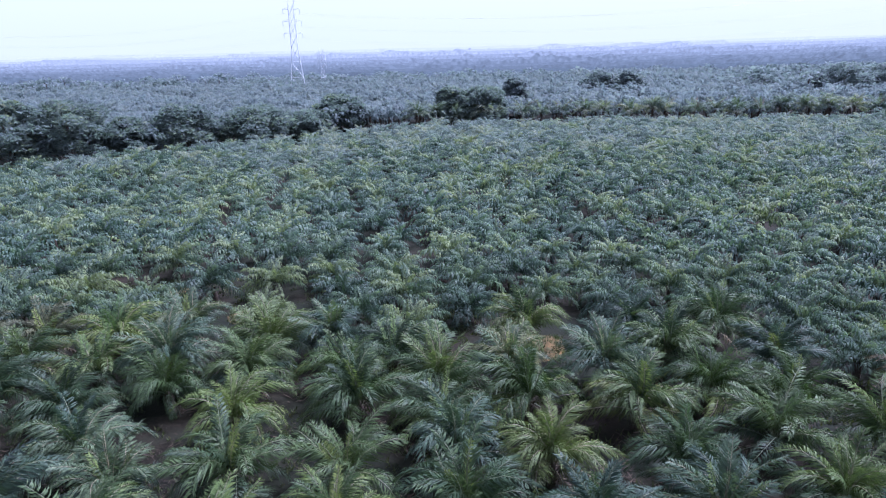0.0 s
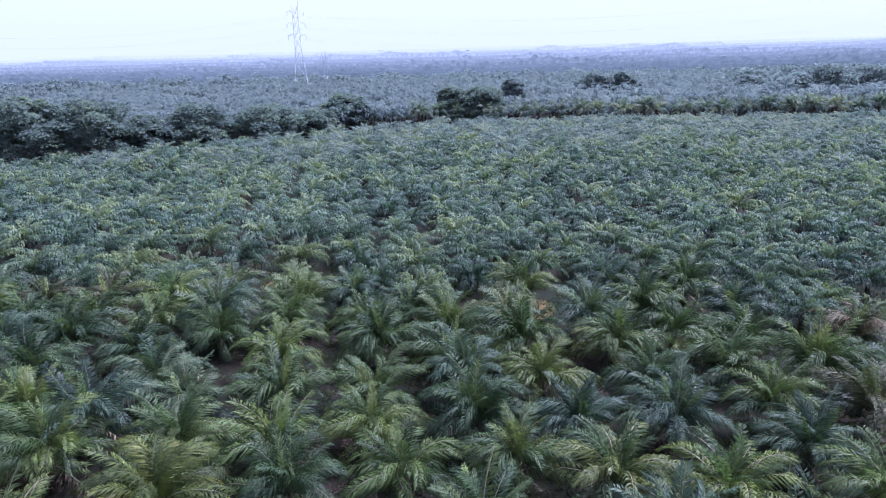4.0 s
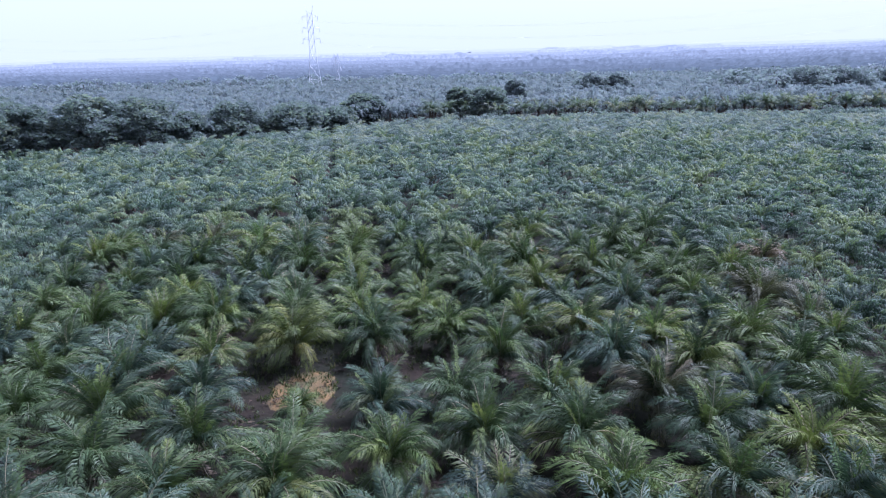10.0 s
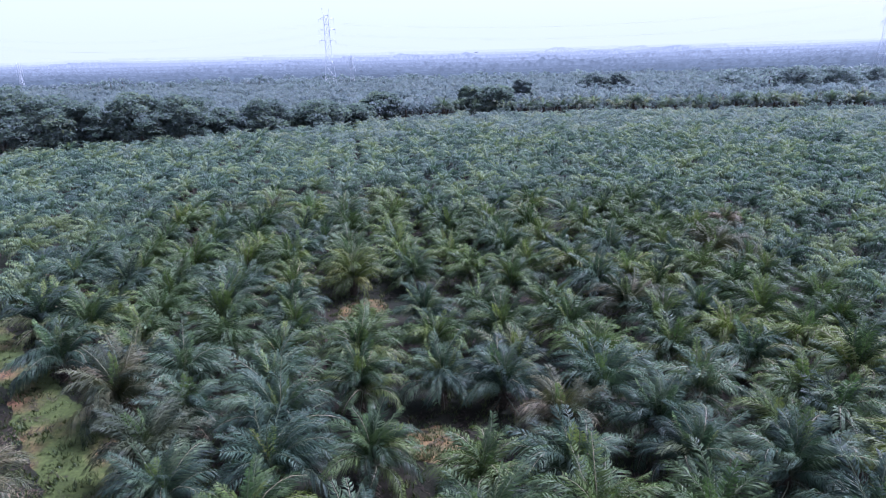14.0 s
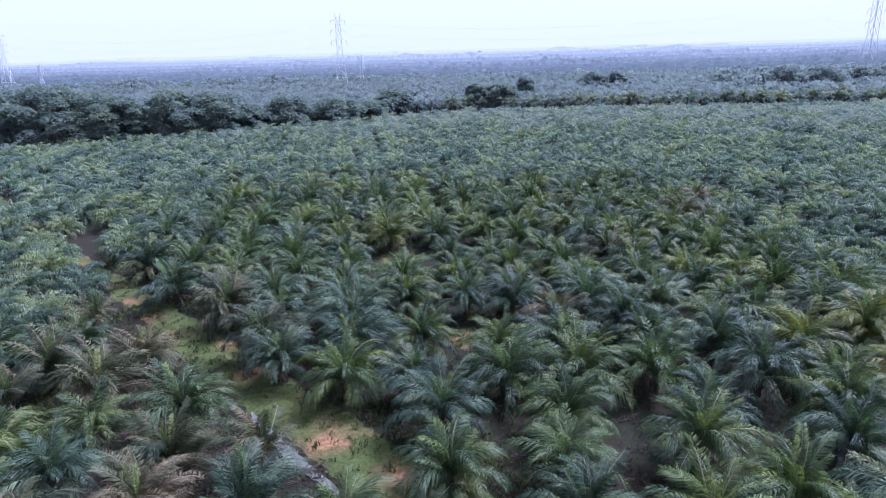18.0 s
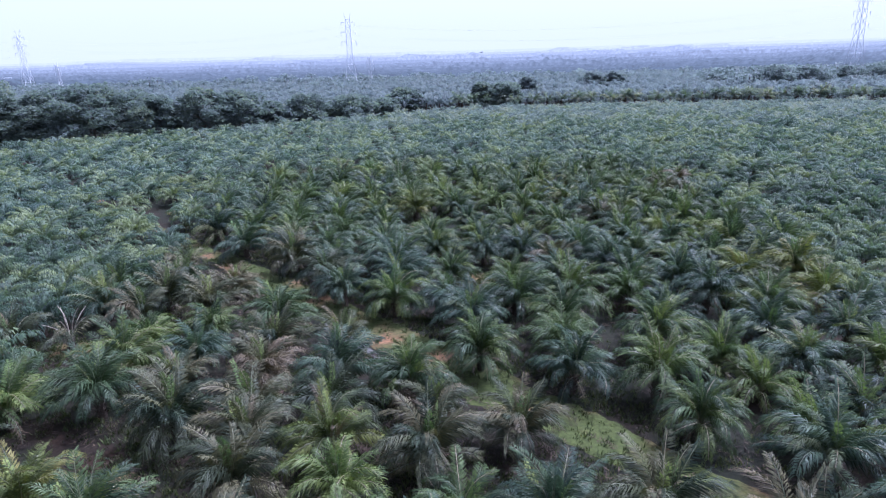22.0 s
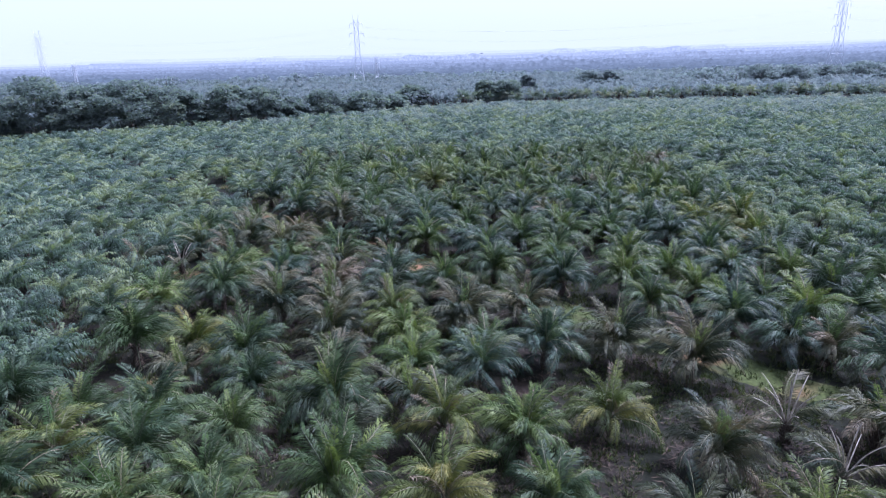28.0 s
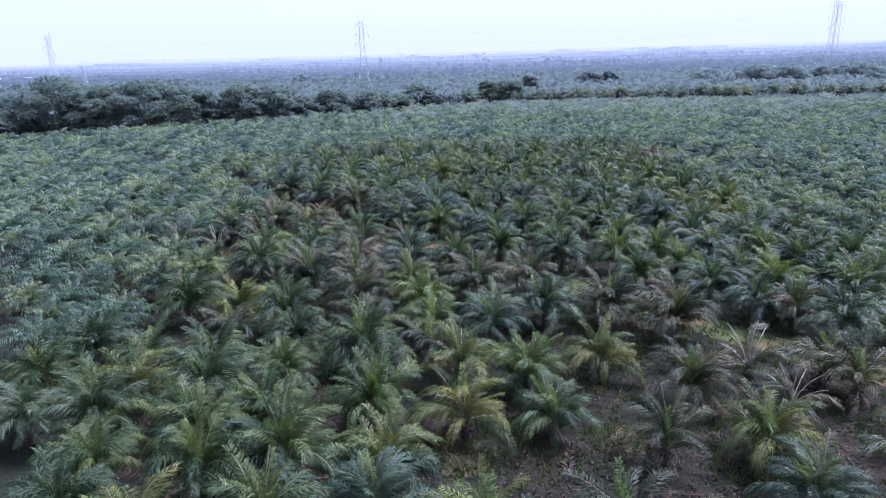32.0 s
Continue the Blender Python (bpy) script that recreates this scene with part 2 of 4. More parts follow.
def frond(length, rise, fall, pairs, seed=0, blade=0.85, width=0.075, ribs=8, droop=0.55, ragged=0.0):
    """A pinnate palm frond along +x from the origin: an arching rib that leaves at rise degrees and ends at fall degrees,
    with leaflets on both sides in two ranks, drooping to their tips. Returns rib and leaflet geometry."""
    rng = np.random.default_rng(seed)
    s = np.linspace(0, 1, 25)
    ang = np.radians(rise + (fall - rise) * s ** 1.5)
    step = length / 24
    side = np.cumsum(np.r_[0, np.full(24, rng.normal(0, 0.012))]) * step
    x = np.r_[0, np.cumsum(np.cos(ang[:-1]) * step)]
    z = np.r_[0, np.cumsum(np.sin(ang[:-1]) * step)]
    line = np.stack([x, np.cumsum(side), z], 1)
    keep = np.linspace(0, 24, ribs).astype(int)
    rib = tube(line[keep], 0.046 * (1 - 0.85 * s[keep]) + 0.008, 3)
    vs, fs, n = [], [], 0
    for u in np.linspace(0.16, 0.995, pairs):
        for sgn in (-1, 1):
            if rng.random() < ragged:
                continue
            uu = np.clip(u + rng.normal(0, 0.006), 0, 1)
            p = np.array([np.interp(uu, s, line[:, k]) for k in range(3)])
            a = np.interp(uu, s, ang)
            along, up = np.array([np.cos(a), 0, np.sin(a)]), np.array([-np.sin(a), 0, np.cos(a)])
            lat = np.array([0, sgn, 0.0])
            ln = blade * (0.35 + 0.75 * math.sin(math.pi * min(1, uu * 0.86 + 0.12)) ** 0.8) * rng.uniform(0.85, 1.1)
            sweep = math.radians(rng.normal(48 - 20 * uu, 12))
            lift = math.radians(rng.normal(12, 15))
            d = along * math.sin(sweep) * 0.9 + (lat * math.cos(lift) + up * math.sin(lift)) * math.cos(sweep)
            d /= np.linalg.norm(d)
            w = along * width * 0.5 * rng.uniform(0.8, 1.2)
            hang = droop * rng.uniform(0.75, 1.25)
            mid = p + d * ln * 0.44 + np.array([0, 0, -0.10 * hang * ln])
            tip = mid + d * ln * 0.56 / (1 + hang) + np.array([0, 0, -0.62 * hang * ln])
            vs += [p, mid + w, mid - w, tip]
            fs += [(n, n + 1, n + 2), (n + 2, n + 1, n + 3)]
            n += 4
    return rib, (np.array(vs), np.array(fs))


RIBS = {}


def frond_mesh(name, leaf, **kw):
    """A frond's mesh: leaflets with a midrib of its own where the frond stays a part, else both in one."""
    (rv, rf), (lv, lf) = frond(**kw)
    if kw["pairs"] > 46:
        me = mesh_from(name, lv, lf, [leaf])
        RIBS[me.name] = mesh_from("midrib", rv, rf, [rib_mat])
        return me
    v, f = join([(rv, rf), (lv, lf)])
    return mesh_from(name, v, f, [rib_mat, leaf], np.r_[np.zeros(len(rf)), np.ones(len(lf))])


def palm_plan(rng, kind):
    """Where the fronds of one palm stand: turn, rise, length scale and age (0 spear, 1 young, 2 grown, 3 old, 4 dry)."""
    out, golden = [], 137.5
    count = {"full": 38, "lush": 43, "sparse": 24, "small": 32, "dry_heart": 30, "bare": 15}[kind]
    for i in range(count):
        k = i / (count - 1)
        age = 0 if i < 2 else 1 if k < 0.25 else 2 if k < 0.66 else 3
        if kind == "sparse" and k > 0.72 or k > 0.93 and rng.random() < 0.5:
            age = 4
        if kind == "dry_heart" and i in (1, 2, 4):
            age = 4
        if kind == "bare" and k < 0.55:
            age = 5
        out.append((i * golden + rng.uniform(-26, 26), k, rng.uniform(0.78, 1.12), age))
    return out


def lod_palm(seed, fronds, pairs, scale=1.0, trunk=2.0, blade=1.0, width=0.3):
    """A lighter palm for the joined field: verts, triangles, material index (0 trunk, 1 leaf) and frond tone."""
    rng = np.random.default_rng(seed)
    pieces, idx, tone = [], [], []
    if trunk > 0:
        v, f = tube([(0, 0, 0), (0, 0, trunk)], [0.42, 0.34], 5)
        pieces.append((v, f)), idx.append(np.zeros(len(f))), tone.append(np.zeros(len(f)))
    for i in range(fronds):
        k = i / (fronds - 1)
        rise = 84 - 66 * k ** 1.1 + rng.normal(0, 6)
        _, (v, f) = frond(6.0 * rng.uniform(0.85, 1.1) * (0.8 + 0.2 * min(1, k * 3)), rise + 6, rise - 78 - 30 * k, pairs, seed * 97 + i, blade, width, 4, 1.1)
        a = math.radians(i * 137.5 + rng.uniform(-15, 15))
        r = np.array([[math.cos(a), -math.sin(a), 0], [math.sin(a), math.cos(a), 0], [0, 0, 1]])
        pieces.append((v @ r.T * scale + np.array([0, 0, trunk]), f))
        idx.append(np.ones(len(f))), tone.append(np.full(len(f), rng.uniform(0, 0.8) if k > 0.12 else rng.uniform(0.75, 0.98)))
    v, f = join(pieces)
    return v, f, np.concatenate(idx), np.concatenate(tone)


def scatter(name, places, kinds, materials, rng, tilt=0.08, size=(0.86, 1.16), label="", category="", shift=0.25):
    """Joins many light copies of the given kinds into one object of stuff."""
    vs, fs, ms, ts, n = [], [], [], [], 0
    for x, y, z in places:
        v, f, m, t = kinds[int(rng.integers(len(kinds)))]
        a, sc = rng.uniform(0, 2 * math.pi), rng.uniform(*size)
        c, s = math.cos(a) * sc, math.sin(a) * sc
        tx, ty = rng.normal(0, tilt), rng.normal(0, tilt)
        r = np.array([[c, -s, tx], [s, c, ty], [-tx, -ty, sc]])
        vs.append((v @ r.T + np.array([x, y, z])).astype(np.float32))
        fs.append(f + n)
        ms.append(m)
        ts.append(np.clip(t + rng.normal(0, shift) * 0.5, 0, 1))
        n += len(v)
    me = mesh_from(name, np.concatenate(vs), np.concatenate(fs), materials, np.concatenate(ms), np.concatenate(ts))
    return tagged(new(name, me), label, category, kind="stuff")


# ---- the plan ----
# planting rows: the way across them, their distance, the first row's offset and the step along a row
ROW_TURN, ROW_STEP, ROW_AT, PALM_STEP = radians(13.6), 8.12, -1.16, 6.9
# the grassy track crosses the field from track_a to track_b
TRACK_A, TRACK_B, TRACK_HALF = Vector((-142.0, 73.1)), Vector((108.0, -146.9)), 3.7
# the far edge of the young block: a line of wild trees on one side, then a straight edge
EDGE = [(-400.0, 55.0), (-216.0, 131.0), (-140.0, 168.0), (-76.0, 212.0), (-50.0, 230.0), (-18.0, 252.0), (70.0, 248.0), (190.0, 242.0), (600.0, 235.0)]


def edge_y(x):
    return float(np.interp(x, [p[0] for p in EDGE], [p[1] for p in EDGE]))


def track_side(x, y):
    """Signed distance from the middle of the track; positive beyond it."""
    d = (TRACK_B - TRACK_A).normalized()
    return d.x * (y - TRACK_A.y) - d.y * (x - TRACK_A.x)


def track_width(x):
    """How open the track is: the palms close over its far end and lean in on the other."""
    return float(np.interp(x, [-74.0, -40.0, -6.0, 8.0], [0.4, 1.0, 1.0, 0.78]))


def relief(x, y):
    return 0.25 * noise.noise((x * 0.04, y * 0.04, 0)) + 0.12 * noise.noise((x * 0.2, y * 0.2, 3))


# ground: one sheet to the horizon, finer where the camera passes
def ground():
    xs = np.r_[-4200, -2600, -1500, -900, -500, np.arange(-300, 301, 6), 500, 900, 1500, 2600, 4200].astype(float)
    ys = np.r_[-700, -420, np.arange(-260, 321, 6), 450, 700, 1100, 1800, 2900, 4500].astype(float)
    v = [(x, y, relief(x, y) if abs(x) <= 300 and -260 <= y <= 320 else -0.4) for y in ys for x in xs]
    w = len(xs)
    f = []
    for j in range(len(ys) - 1):
        for i in range(w - 1):
            a = j * w + i
            f += [(a, a + 1, a + w + 1), (a, a + w + 1, a + w)]
    tagged(new("ground", mesh_from("ground", v, f, [ground_mat])), "shade-darkened reddish soil with litter and weeds under the palms", "ground", kind="structure")


def track():
    d = (TRACK_B - TRACK_A).normalized()
    nrm = Vector((-d.y, d.x))
    length, cols = (TRACK_B - TRACK_A).length, 9
    v, f = [], []
    steps = int(length / 0.8)
    for i in range(steps + 1):
        p = TRACK_A + d * (length * i / steps)
        for j in range(cols):
            u = j / (cols - 1) * 2 - 1
            q = p + nrm * (u * (TRACK_HALF * track_width(p.x) + 0.9 * noise.noise((p.x * 0.12, p.y * 0.12, 5 + (j > 4))) + 0.8 * noise.noise((p.x * 0.7, p.y * 0.7, 15 + (j > 4)))))
            rut = -0.06 * math.exp(-((abs(u) - 0.32) / 0.1) ** 2)
            v.append((q.x, q.y, relief(q.x, q.y) + 0.10 + rut - 0.16 * abs(u) ** 6 + 0.04 * noise.noise((q.x, q.y, 9))))
    for i in range(steps):
        for j in range(cols - 1):
            a = i * cols + j
            f += [(a, a + cols + 1, a + 1), (a, a + cols, a + cols + 1)]
    tagged(new("track", mesh_from("track", v, f, [grass_mat])), "grassy earth track with bare reddish patches between palms", "track", kind="structure")


ground()
track()

# ---- oil palms ----
rng = np.random.default_rng(7)
FROND_KINDS = {}
for shade, leaf in (("green", leaf_green), ("olive", leaf_olive), ("yellow", leaf_yellow), ("hazy", leaf_edge), ("blue", leaf_blue), ("lime", leaf_lime)):
    for whole in (False, True):
        k, w = (0.95, 0.12) if whole else (1.5, 0.086)
        FROND_KINDS[whole, shade] = {
            0: [frond_mesh("spear_frond", leaf_young, length=4.6, rise=5, fall=-14, pairs=int(40 * k), seed=5, blade=0.7, droop=0.2, width=w)],
            1: [frond_mesh("young_frond", leaf, length=5.5, rise=8, fall=-52, pairs=int(44 * k), seed=11 + i, blade=1.0, droop=0.7, width=w) for i in range(3)],
            2: [frond_mesh("grown_frond", leaf, length=5.9, rise=18, fall=-100 - 6 * i, pairs=int(48 * k), seed=21 + i, blade=1.15, droop=1.2, width=w) for i in range(4)],
            3: [frond_mesh("old_frond", leaf, length=5.6, rise=14, fall=-94 - 6 * i, pairs=int(46 * k), seed=31 + i, droop=1.2, ragged=0.06, blade=1.15, width=w) for i in range(4)],
            4: [frond_mesh("dry_frond", leaf_dry, length=5.2, rise=-5, fall=-58, pairs=int(34 * k), seed=41 + i, droop=0.8, ragged=0.2, blade=0.8, width=w) for i in range(2)],
            5: [mesh_from("bare_frond", *tube(np.stack([np.linspace(0, 4.2, 9), np.zeros(9), (0.12 + 0.1 * i) * np.linspace(0, 1, 9) - 0.9 * np.linspace(0, 1, 9) ** 3], 1), np.linspace(0.085, 0.03, 9), 5), [bare_mat]) for i in range(2)],
        }


def trunk_mesh(seed, height):
    """A stout trunk with the stubs of cut fronds in a spiral."""
    r = np.random.default_rng(seed)
    pieces = [tube([(0, 0, -0.3), (0.02, 0, height * 0.5), (0, 0.02, height), (0, 0, height + 0.45)], [0.46, 0.40, 0.38, 0.16], 9)]
    for i in range(30):
        z, a = 0.25 + (height - 0.2) * i / 29, math.radians(137.5 * i)
        o = np.array([math.cos(a), math.sin(a), 0])
        p = o * 0.34 + np.array([0, 0, z])
        pieces.append(tube([p, p + o * r.uniform(0.14, 0.26) + np.array([0, 0, 0.28])], [0.10, 0.055], 4))
    v, f = join(pieces)
    return mesh_from("trunk", v, f, [trunk_mat])


def build_palm(seed, shade, kind, height, whole):
    """One oil palm at the origin: an Empty with its trunk and fronds; whole: the fronds joined into a crown."""
    r = np.random.default_rng(seed)
    palm = new("oil_palm")
    part("trunk", trunk_mesh(seed, height), palm)
    crown = {}
    for turn, k, sc, age in palm_plan(r, kind):
        rise = 82 - (66 if kind != "sparse" else 58) * k ** 1.15 + r.normal(0, 10)
        if age == 4:
            rise = r.uniform(66, 84) if k < 0.3 else r.uniform(-55, -15)
        meshes = FROND_KINDS[whole, shade][age]
        me = meshes[r.integers(len(meshes))]
        m = pose(0, 0, height + 0.25 * (1 - k), 0, 0, turn) @ pose(0.16, 0, 0, r.normal(0, 24), -rise, r.normal(0, 6)) @ Matrix.Scale(sc, 4)
        if whole:
            crown.setdefault(age, []).append((me, m))
        else:
            blade = part("dry_frond" if age == 4 else "bare_frond" if age == 5 else "spear" if age == 0 else "frond", me, palm, "withered brown hanging frond" if age == 4 else "", m)
            if me.name in RIBS:
                part("midrib", RIBS[me.name], blade)
    for age, items in crown.items():
        vs, fs, ms, n = [], [], [], 0
        for me, m in items:
            co = np.empty(len(me.vertices) * 3, np.float32)
            me.vertices.foreach_get("co", co)
            tri = np.empty(len(me.polygons) * 3, np.int32)
            me.loops.foreach_get("vertex_index", tri)
            mi = np.empty(len(me.polygons), np.int32)
            me.polygons.foreach_get("material_index", mi)
            a = np.array(m)
            vs.append(co.reshape(-1, 3) @ a[:3, :3].T + a[:3, 3])
            fs.append(tri.reshape(-1, 3) + n)
            ms.append(mi)
            n += len(co) // 3
        name = {0: "spear", 1: "young_fronds", 2: "crown", 3: "lower_fronds", 4: "dry_fronds", 5: "bare_fronds"}[age]
        part(name, mesh_from(name, np.concatenate(vs), np.concatenate(fs), list(items[0][0].materials), np.concatenate(ms)), palm)
    return palm


def planting(x0, x1, y0, y1):
    """Places along the planting rows within a box: the palms of STANDING as they are, the rest evenly between and beyond them."""
    c, s = math.cos(ROW_TURN), math.sin(ROW_TURN)
    for k in range(-60, 61):
        known = sorted(-s * x + c * y for x, y in STANDING if round((c * x + s * y - ROW_AT) / ROW_STEP) == k)
        stops = known or [(k % 2) * PALM_STEP / 2]
        along = [stops[0] - PALM_STEP * i for i in range(1, 60)] + [stops[-1] + PALM_STEP * i for i in range(1, 60)] + ([] if known else stops)
        for a, b in zip(stops, stops[1:]):
            n = round((b - a) / PALM_STEP)
            along += [a + (b - a) * i / n for i in range(1, n)]
        for v in sorted(along):
            u = ROW_AT + ROW_STEP * k
            x, y = c * u - s * v, s * u + c * v
            if x0 <= x <= x1 and y0 <= y <= y1:
                yield x, y


def in_view(x, y, margin=12.0):
    """Inside the wedge that the flight looks over."""
    yy = y + 150
    return abs(x + 2 + 0.09 * (y + 60)) < margin + 0.80 * max(0, yy)


# palms that stand out by their place: along the track, round the clearings and among the thin ones
STANDING = [(3.6, 63.0), (-9.8, 58.0), (26.0, 49.2), (-22.2, 46.2), (-32.1, 40.2), (-1.0, 34.4), (-49.5, 34.1), (14.7, 34.1),
            (7.2, 34.0), (-10.4, 33.6), (-34.6, 28.0), (-23.8, 23.4), (-1.0, 20.8), (13.5, 13.3), (-20.3, 13.0), (4.1, 12.9),
            (21.6, 12.2), (-29.0, 11.9), (-11.8, 11.4), (-36.3, 8.3), (-2.4, 7.3), (-10.2, 3.8), (-17.6, -1.0), (-51.3, -2.0),
            (-8.4, -5.4), (-2.2, -6.2), (-16.0, -7.4), (-39.8, -9.7), (-31.7, -12.1), (2.9, -12.3), (11.1, -12.8), (21.6, -12.8),
            (-22.1, -15.0), (38.0, -15.4), (12.5, -18.4), (19.5, -18.7), (-13.2, -18.8), (28.6, -19.8), (-28.0, -24.0), (-20.1, -27.4)]
STANDING += [(27.7, -32.4), (2.3, -34.4), (-9.5, -34.6), (25.4, -37.6), (12.7, -37.7), (-7.9, -42.6), (17.8, -43.6), (1.8, -47.1),
             (12.5, -55.2), (21.0, -61.2)]
# those on the near side of the track, each with its tint and build
TIRED = {(-53.4, -32.9): ("olive", 1), (-60.5, -38.3): ("olive", 4), (-24.4, -40.1): ("olive", 1), (-32.1, -41.1): ("olive", 0),
         (-65.8, -41.3): ("olive", 1), (-15.0, -50.3): ("green", 0), (-39.4, -50.8): ("olive", 2), (-4.1, -57.9): ("olive", 0),
         (-20.9, -59.8): ("yellow", 1), (-28.6, -60.0): ("olive", 0), (-11.6, -61.2): ("olive", 0), (-57.9, -62.1): ("green", 0),
         (29.0, -68.0): ("olive", 3), (5.8, -68.5): ("olive", 0), (-8.5, -68.7): ("green", 3), (-43.0, -69.2): ("yellow", 0),
         (-2.1, -69.6): ("green", 0), (13.3, -71.7): ("olive", 0), (-16.6, -73.7): ("green", 0), (-25.4, -73.8): ("olive", 0),
         (-8.9, -74.8): ("green", 2), (-41.6, -76.0): ("olive", 2), (-23.3, -81.3): ("green", 1), (2.8, -82.3): ("yellow", 1)}
TIRED.update({(18.7, -82.7): ("olive", 4), (-40.4, -84.3): ("green", 1), (-12.5, -84.4): ("yellow", 1), (-5.2, -85.5): ("green", 1),
              (10.9, -87.8): ("olive", 0), (20.0, -89.7): ("olive", 4), (-30.7, -93.4): ("green", 1), (-2.9, -93.9): ("green", 3),
              (-19.7, -94.2): ("green", 2), (-11.2, -94.7): ("yellow", 1), (-46.5, -96.2): ("green", 0), (15.5, -96.9): ("yellow", 1),
              (6.2, -97.9): ("olive", 1), (-26.3, -101.0): ("green", 1)})
STANDING += list(TIRED)
# how some of the others look
KNOWN = {**TIRED, (-20.3, 13.0): ("lime", 3), (-22.1, -15.0): ("green", 2), (38.0, -15.4): ("yellow", 2), (28.6, -19.8): ("yellow", 0), (-23.8, 23.4): ("yellow", 0)}
# gaps in the planting with bare or weedy ground: place, radius
CLEARINGS = [(-21.2, 17.6, 4.9), (-42.5, 80.5, 3.2), (-31.0, 72.0, 2.8), (-8.8, -12.2, 3.8), (-39.7, -65.6, 4.2), (-11.7, -97.5, 4.0),
             (3.0, -94.0, 3.4), (-47.2, -74.3, 2.2), (5.0, 64.0, 4.6), (-81.5, 32.7, 4.0), (16.0, -96.0, 3.6), (-60.6, -38.6, 3.6)]
DITCH = [(-29.5, -30.6), (-25.4, -34.9), (-21.9, -38.4), (-17.6, -42.4)]
near, middle = [], []
for x, y in planting(-330, 330, -150, 330):
    if not in_view(x, y) or y > edge_y(x) - 4 or -(8.4 if -60 < x < -14 else 5.2) * track_width(x) < track_side(x, y) < 4.4 * track_width(x):
        continue
    if any(math.hypot(x - a, y - b) < r + 3.2 for a, b, r in CLEARINGS) or any(math.hypot(x - a, y - b) < 3.2 for a, b in DITCH):
        continue
    if min(math.hypot(x - a, y - b) for a, b in STANDING) < (7.0 if -48 < track_side(x, y) < 0 and x > -8 else 5.2):
        continue
    jx, jy = rng.normal(0, 0.8, 2)
    d = max(abs(x + 6 + 0.09 * (y + 60)) - 40, 0) + max(y - 56, -y - 112, 0) * 1.5
    (near if d < 120 else middle).append((x + jx, y + jy, d))
near += [(*p, -2.0 if p in TIRED else -1.0) for p in STANDING[::-1]]
near.sort(key=lambda p: p[2])
middle += near[300:]
middle.sort(key=lambda p: p[2])
near = near[:300]

PALMS = {}
BUILDS = {"green": [("full", 1.8), ("lush", 1.6), ("full", 2.3), ("small", 1.3)], "yellow": [("full", 1.8), ("dry_heart", 1.9), ("lush", 1.6), ("small", 1.3)],
          "olive": [("full", 1.7), ("sparse", 1.9), ("sparse", 1.5), ("small", 1.4), ("bare", 1.6)]}
BUILDS["blue"] = BUILDS["lime"] = BUILDS["green"]
for whole in (False, True):
    for m, (shade, kinds) in enumerate(BUILDS.items()):
        PALMS[whole, shade] = [build_palm(60 + 7 * m + i, shade, kind, h, whole) for i, (kind, h) in enumerate(kinds)]
LABELS = {
    "green": ["dark green oil palm with a full arching crown", "lush green oil palm with dense overlapping fronds",
              "tall green oil palm with drooping outer fronds", "smaller green oil palm with a compact crown"],
    "blue": ["blue-green oil palm with a full arching crown", "dense blue-green oil palm with overlapping fronds",
             "tall blue-green oil palm with drooping outer fronds", "smaller blue-green oil palm with a compact crown"],
    "lime": ["fresh light green oil palm with a full crown", "dense light green oil palm with bright inner fronds",
             "tall light green oil palm with drooping fronds", "smaller light green oil palm with bright new fronds"],
    "yellow": ["yellowish green oil palm with a full crown", "yellowing oil palm with a dry brown heart",
               "pale yellow-green oil palm with dense fronds", "small yellow-green oil palm"],
    "olive": ["olive green oil palm with tired fronds beside the track", "sparse oil palm with upright ribs and withered fronds",
              "thin yellowing oil palm with dry hanging fronds", "small dull green oil palm on bare soil",
              "dying oil palm of bare pale ribs on dark soil"],
}
for n, (x, y, d) in enumerate(near):
    side = track_side(x, y)
    shade = "olive" if rng.random() < (0.60 if -48 < side < 0 and x > -8 else 0.56 if -38 < side < 0 and x > -60 else 0.14 if side < 0 else 0.04) else "green"
    if side < -30 and shade == "green" and rng.random() < 0.16:
        shade = "yellow"
    if math.hypot((x - 32) * 0.6, y - -21) < 7.0:
        shade = "yellow"
    i = int(rng.choice(4, p=[0.36, 0.26, 0.26, 0.12] if shade != "olive" else [0.12, 0.42, 0.30, 0.16] if -48 < side < 0 and x > -8 else [0.45, 0.2, 0.12, 0.23]))
    if (x, y) in KNOWN:
        shade, i = KNOWN[x, y]
    # tints differ by palm; the larger blue share beyond the track imitates haze
    if shade == "green":
        shade = ("green", "blue", "lime")[int(rng.choice(3, p=[0.42, 0.38, 0.20] if side > 0 else [0.48, 0.26, 0.26]))]
    sc = rng.uniform(0.92, 1.14) if -48 < side < 0 and x > -8 else rng.uniform(0.90, 1.14) if y > 15 or side < 0 else rng.uniform(0.94, 1.16)
    sc *= {(-20.3, 13.0): 0.52, (-22.1, -15.0): 1.1, (13.3, -71.7): 1.18, (-19.7, -94.2): 1.08}.get((x, y), 1.0)
    m = pose(x, y, relief(x, y) - 0.05, rng.normal(0, 3), rng.normal(0, 3), rng.uniform(0, 360)) @ Matrix.Scale(sc, 4)
    palm = copy_thing(PALMS[n >= 78, shade][i], m)
    palm.scale = (sc, sc, sc)
    tagged(palm, LABELS[shade][i], "oil palm", "oil palms of the plantation")
for group in PALMS.values():
    for ob in group:
        for o in (*ob.children_recursive, ob):
            bpy.data.objects.remove(o)

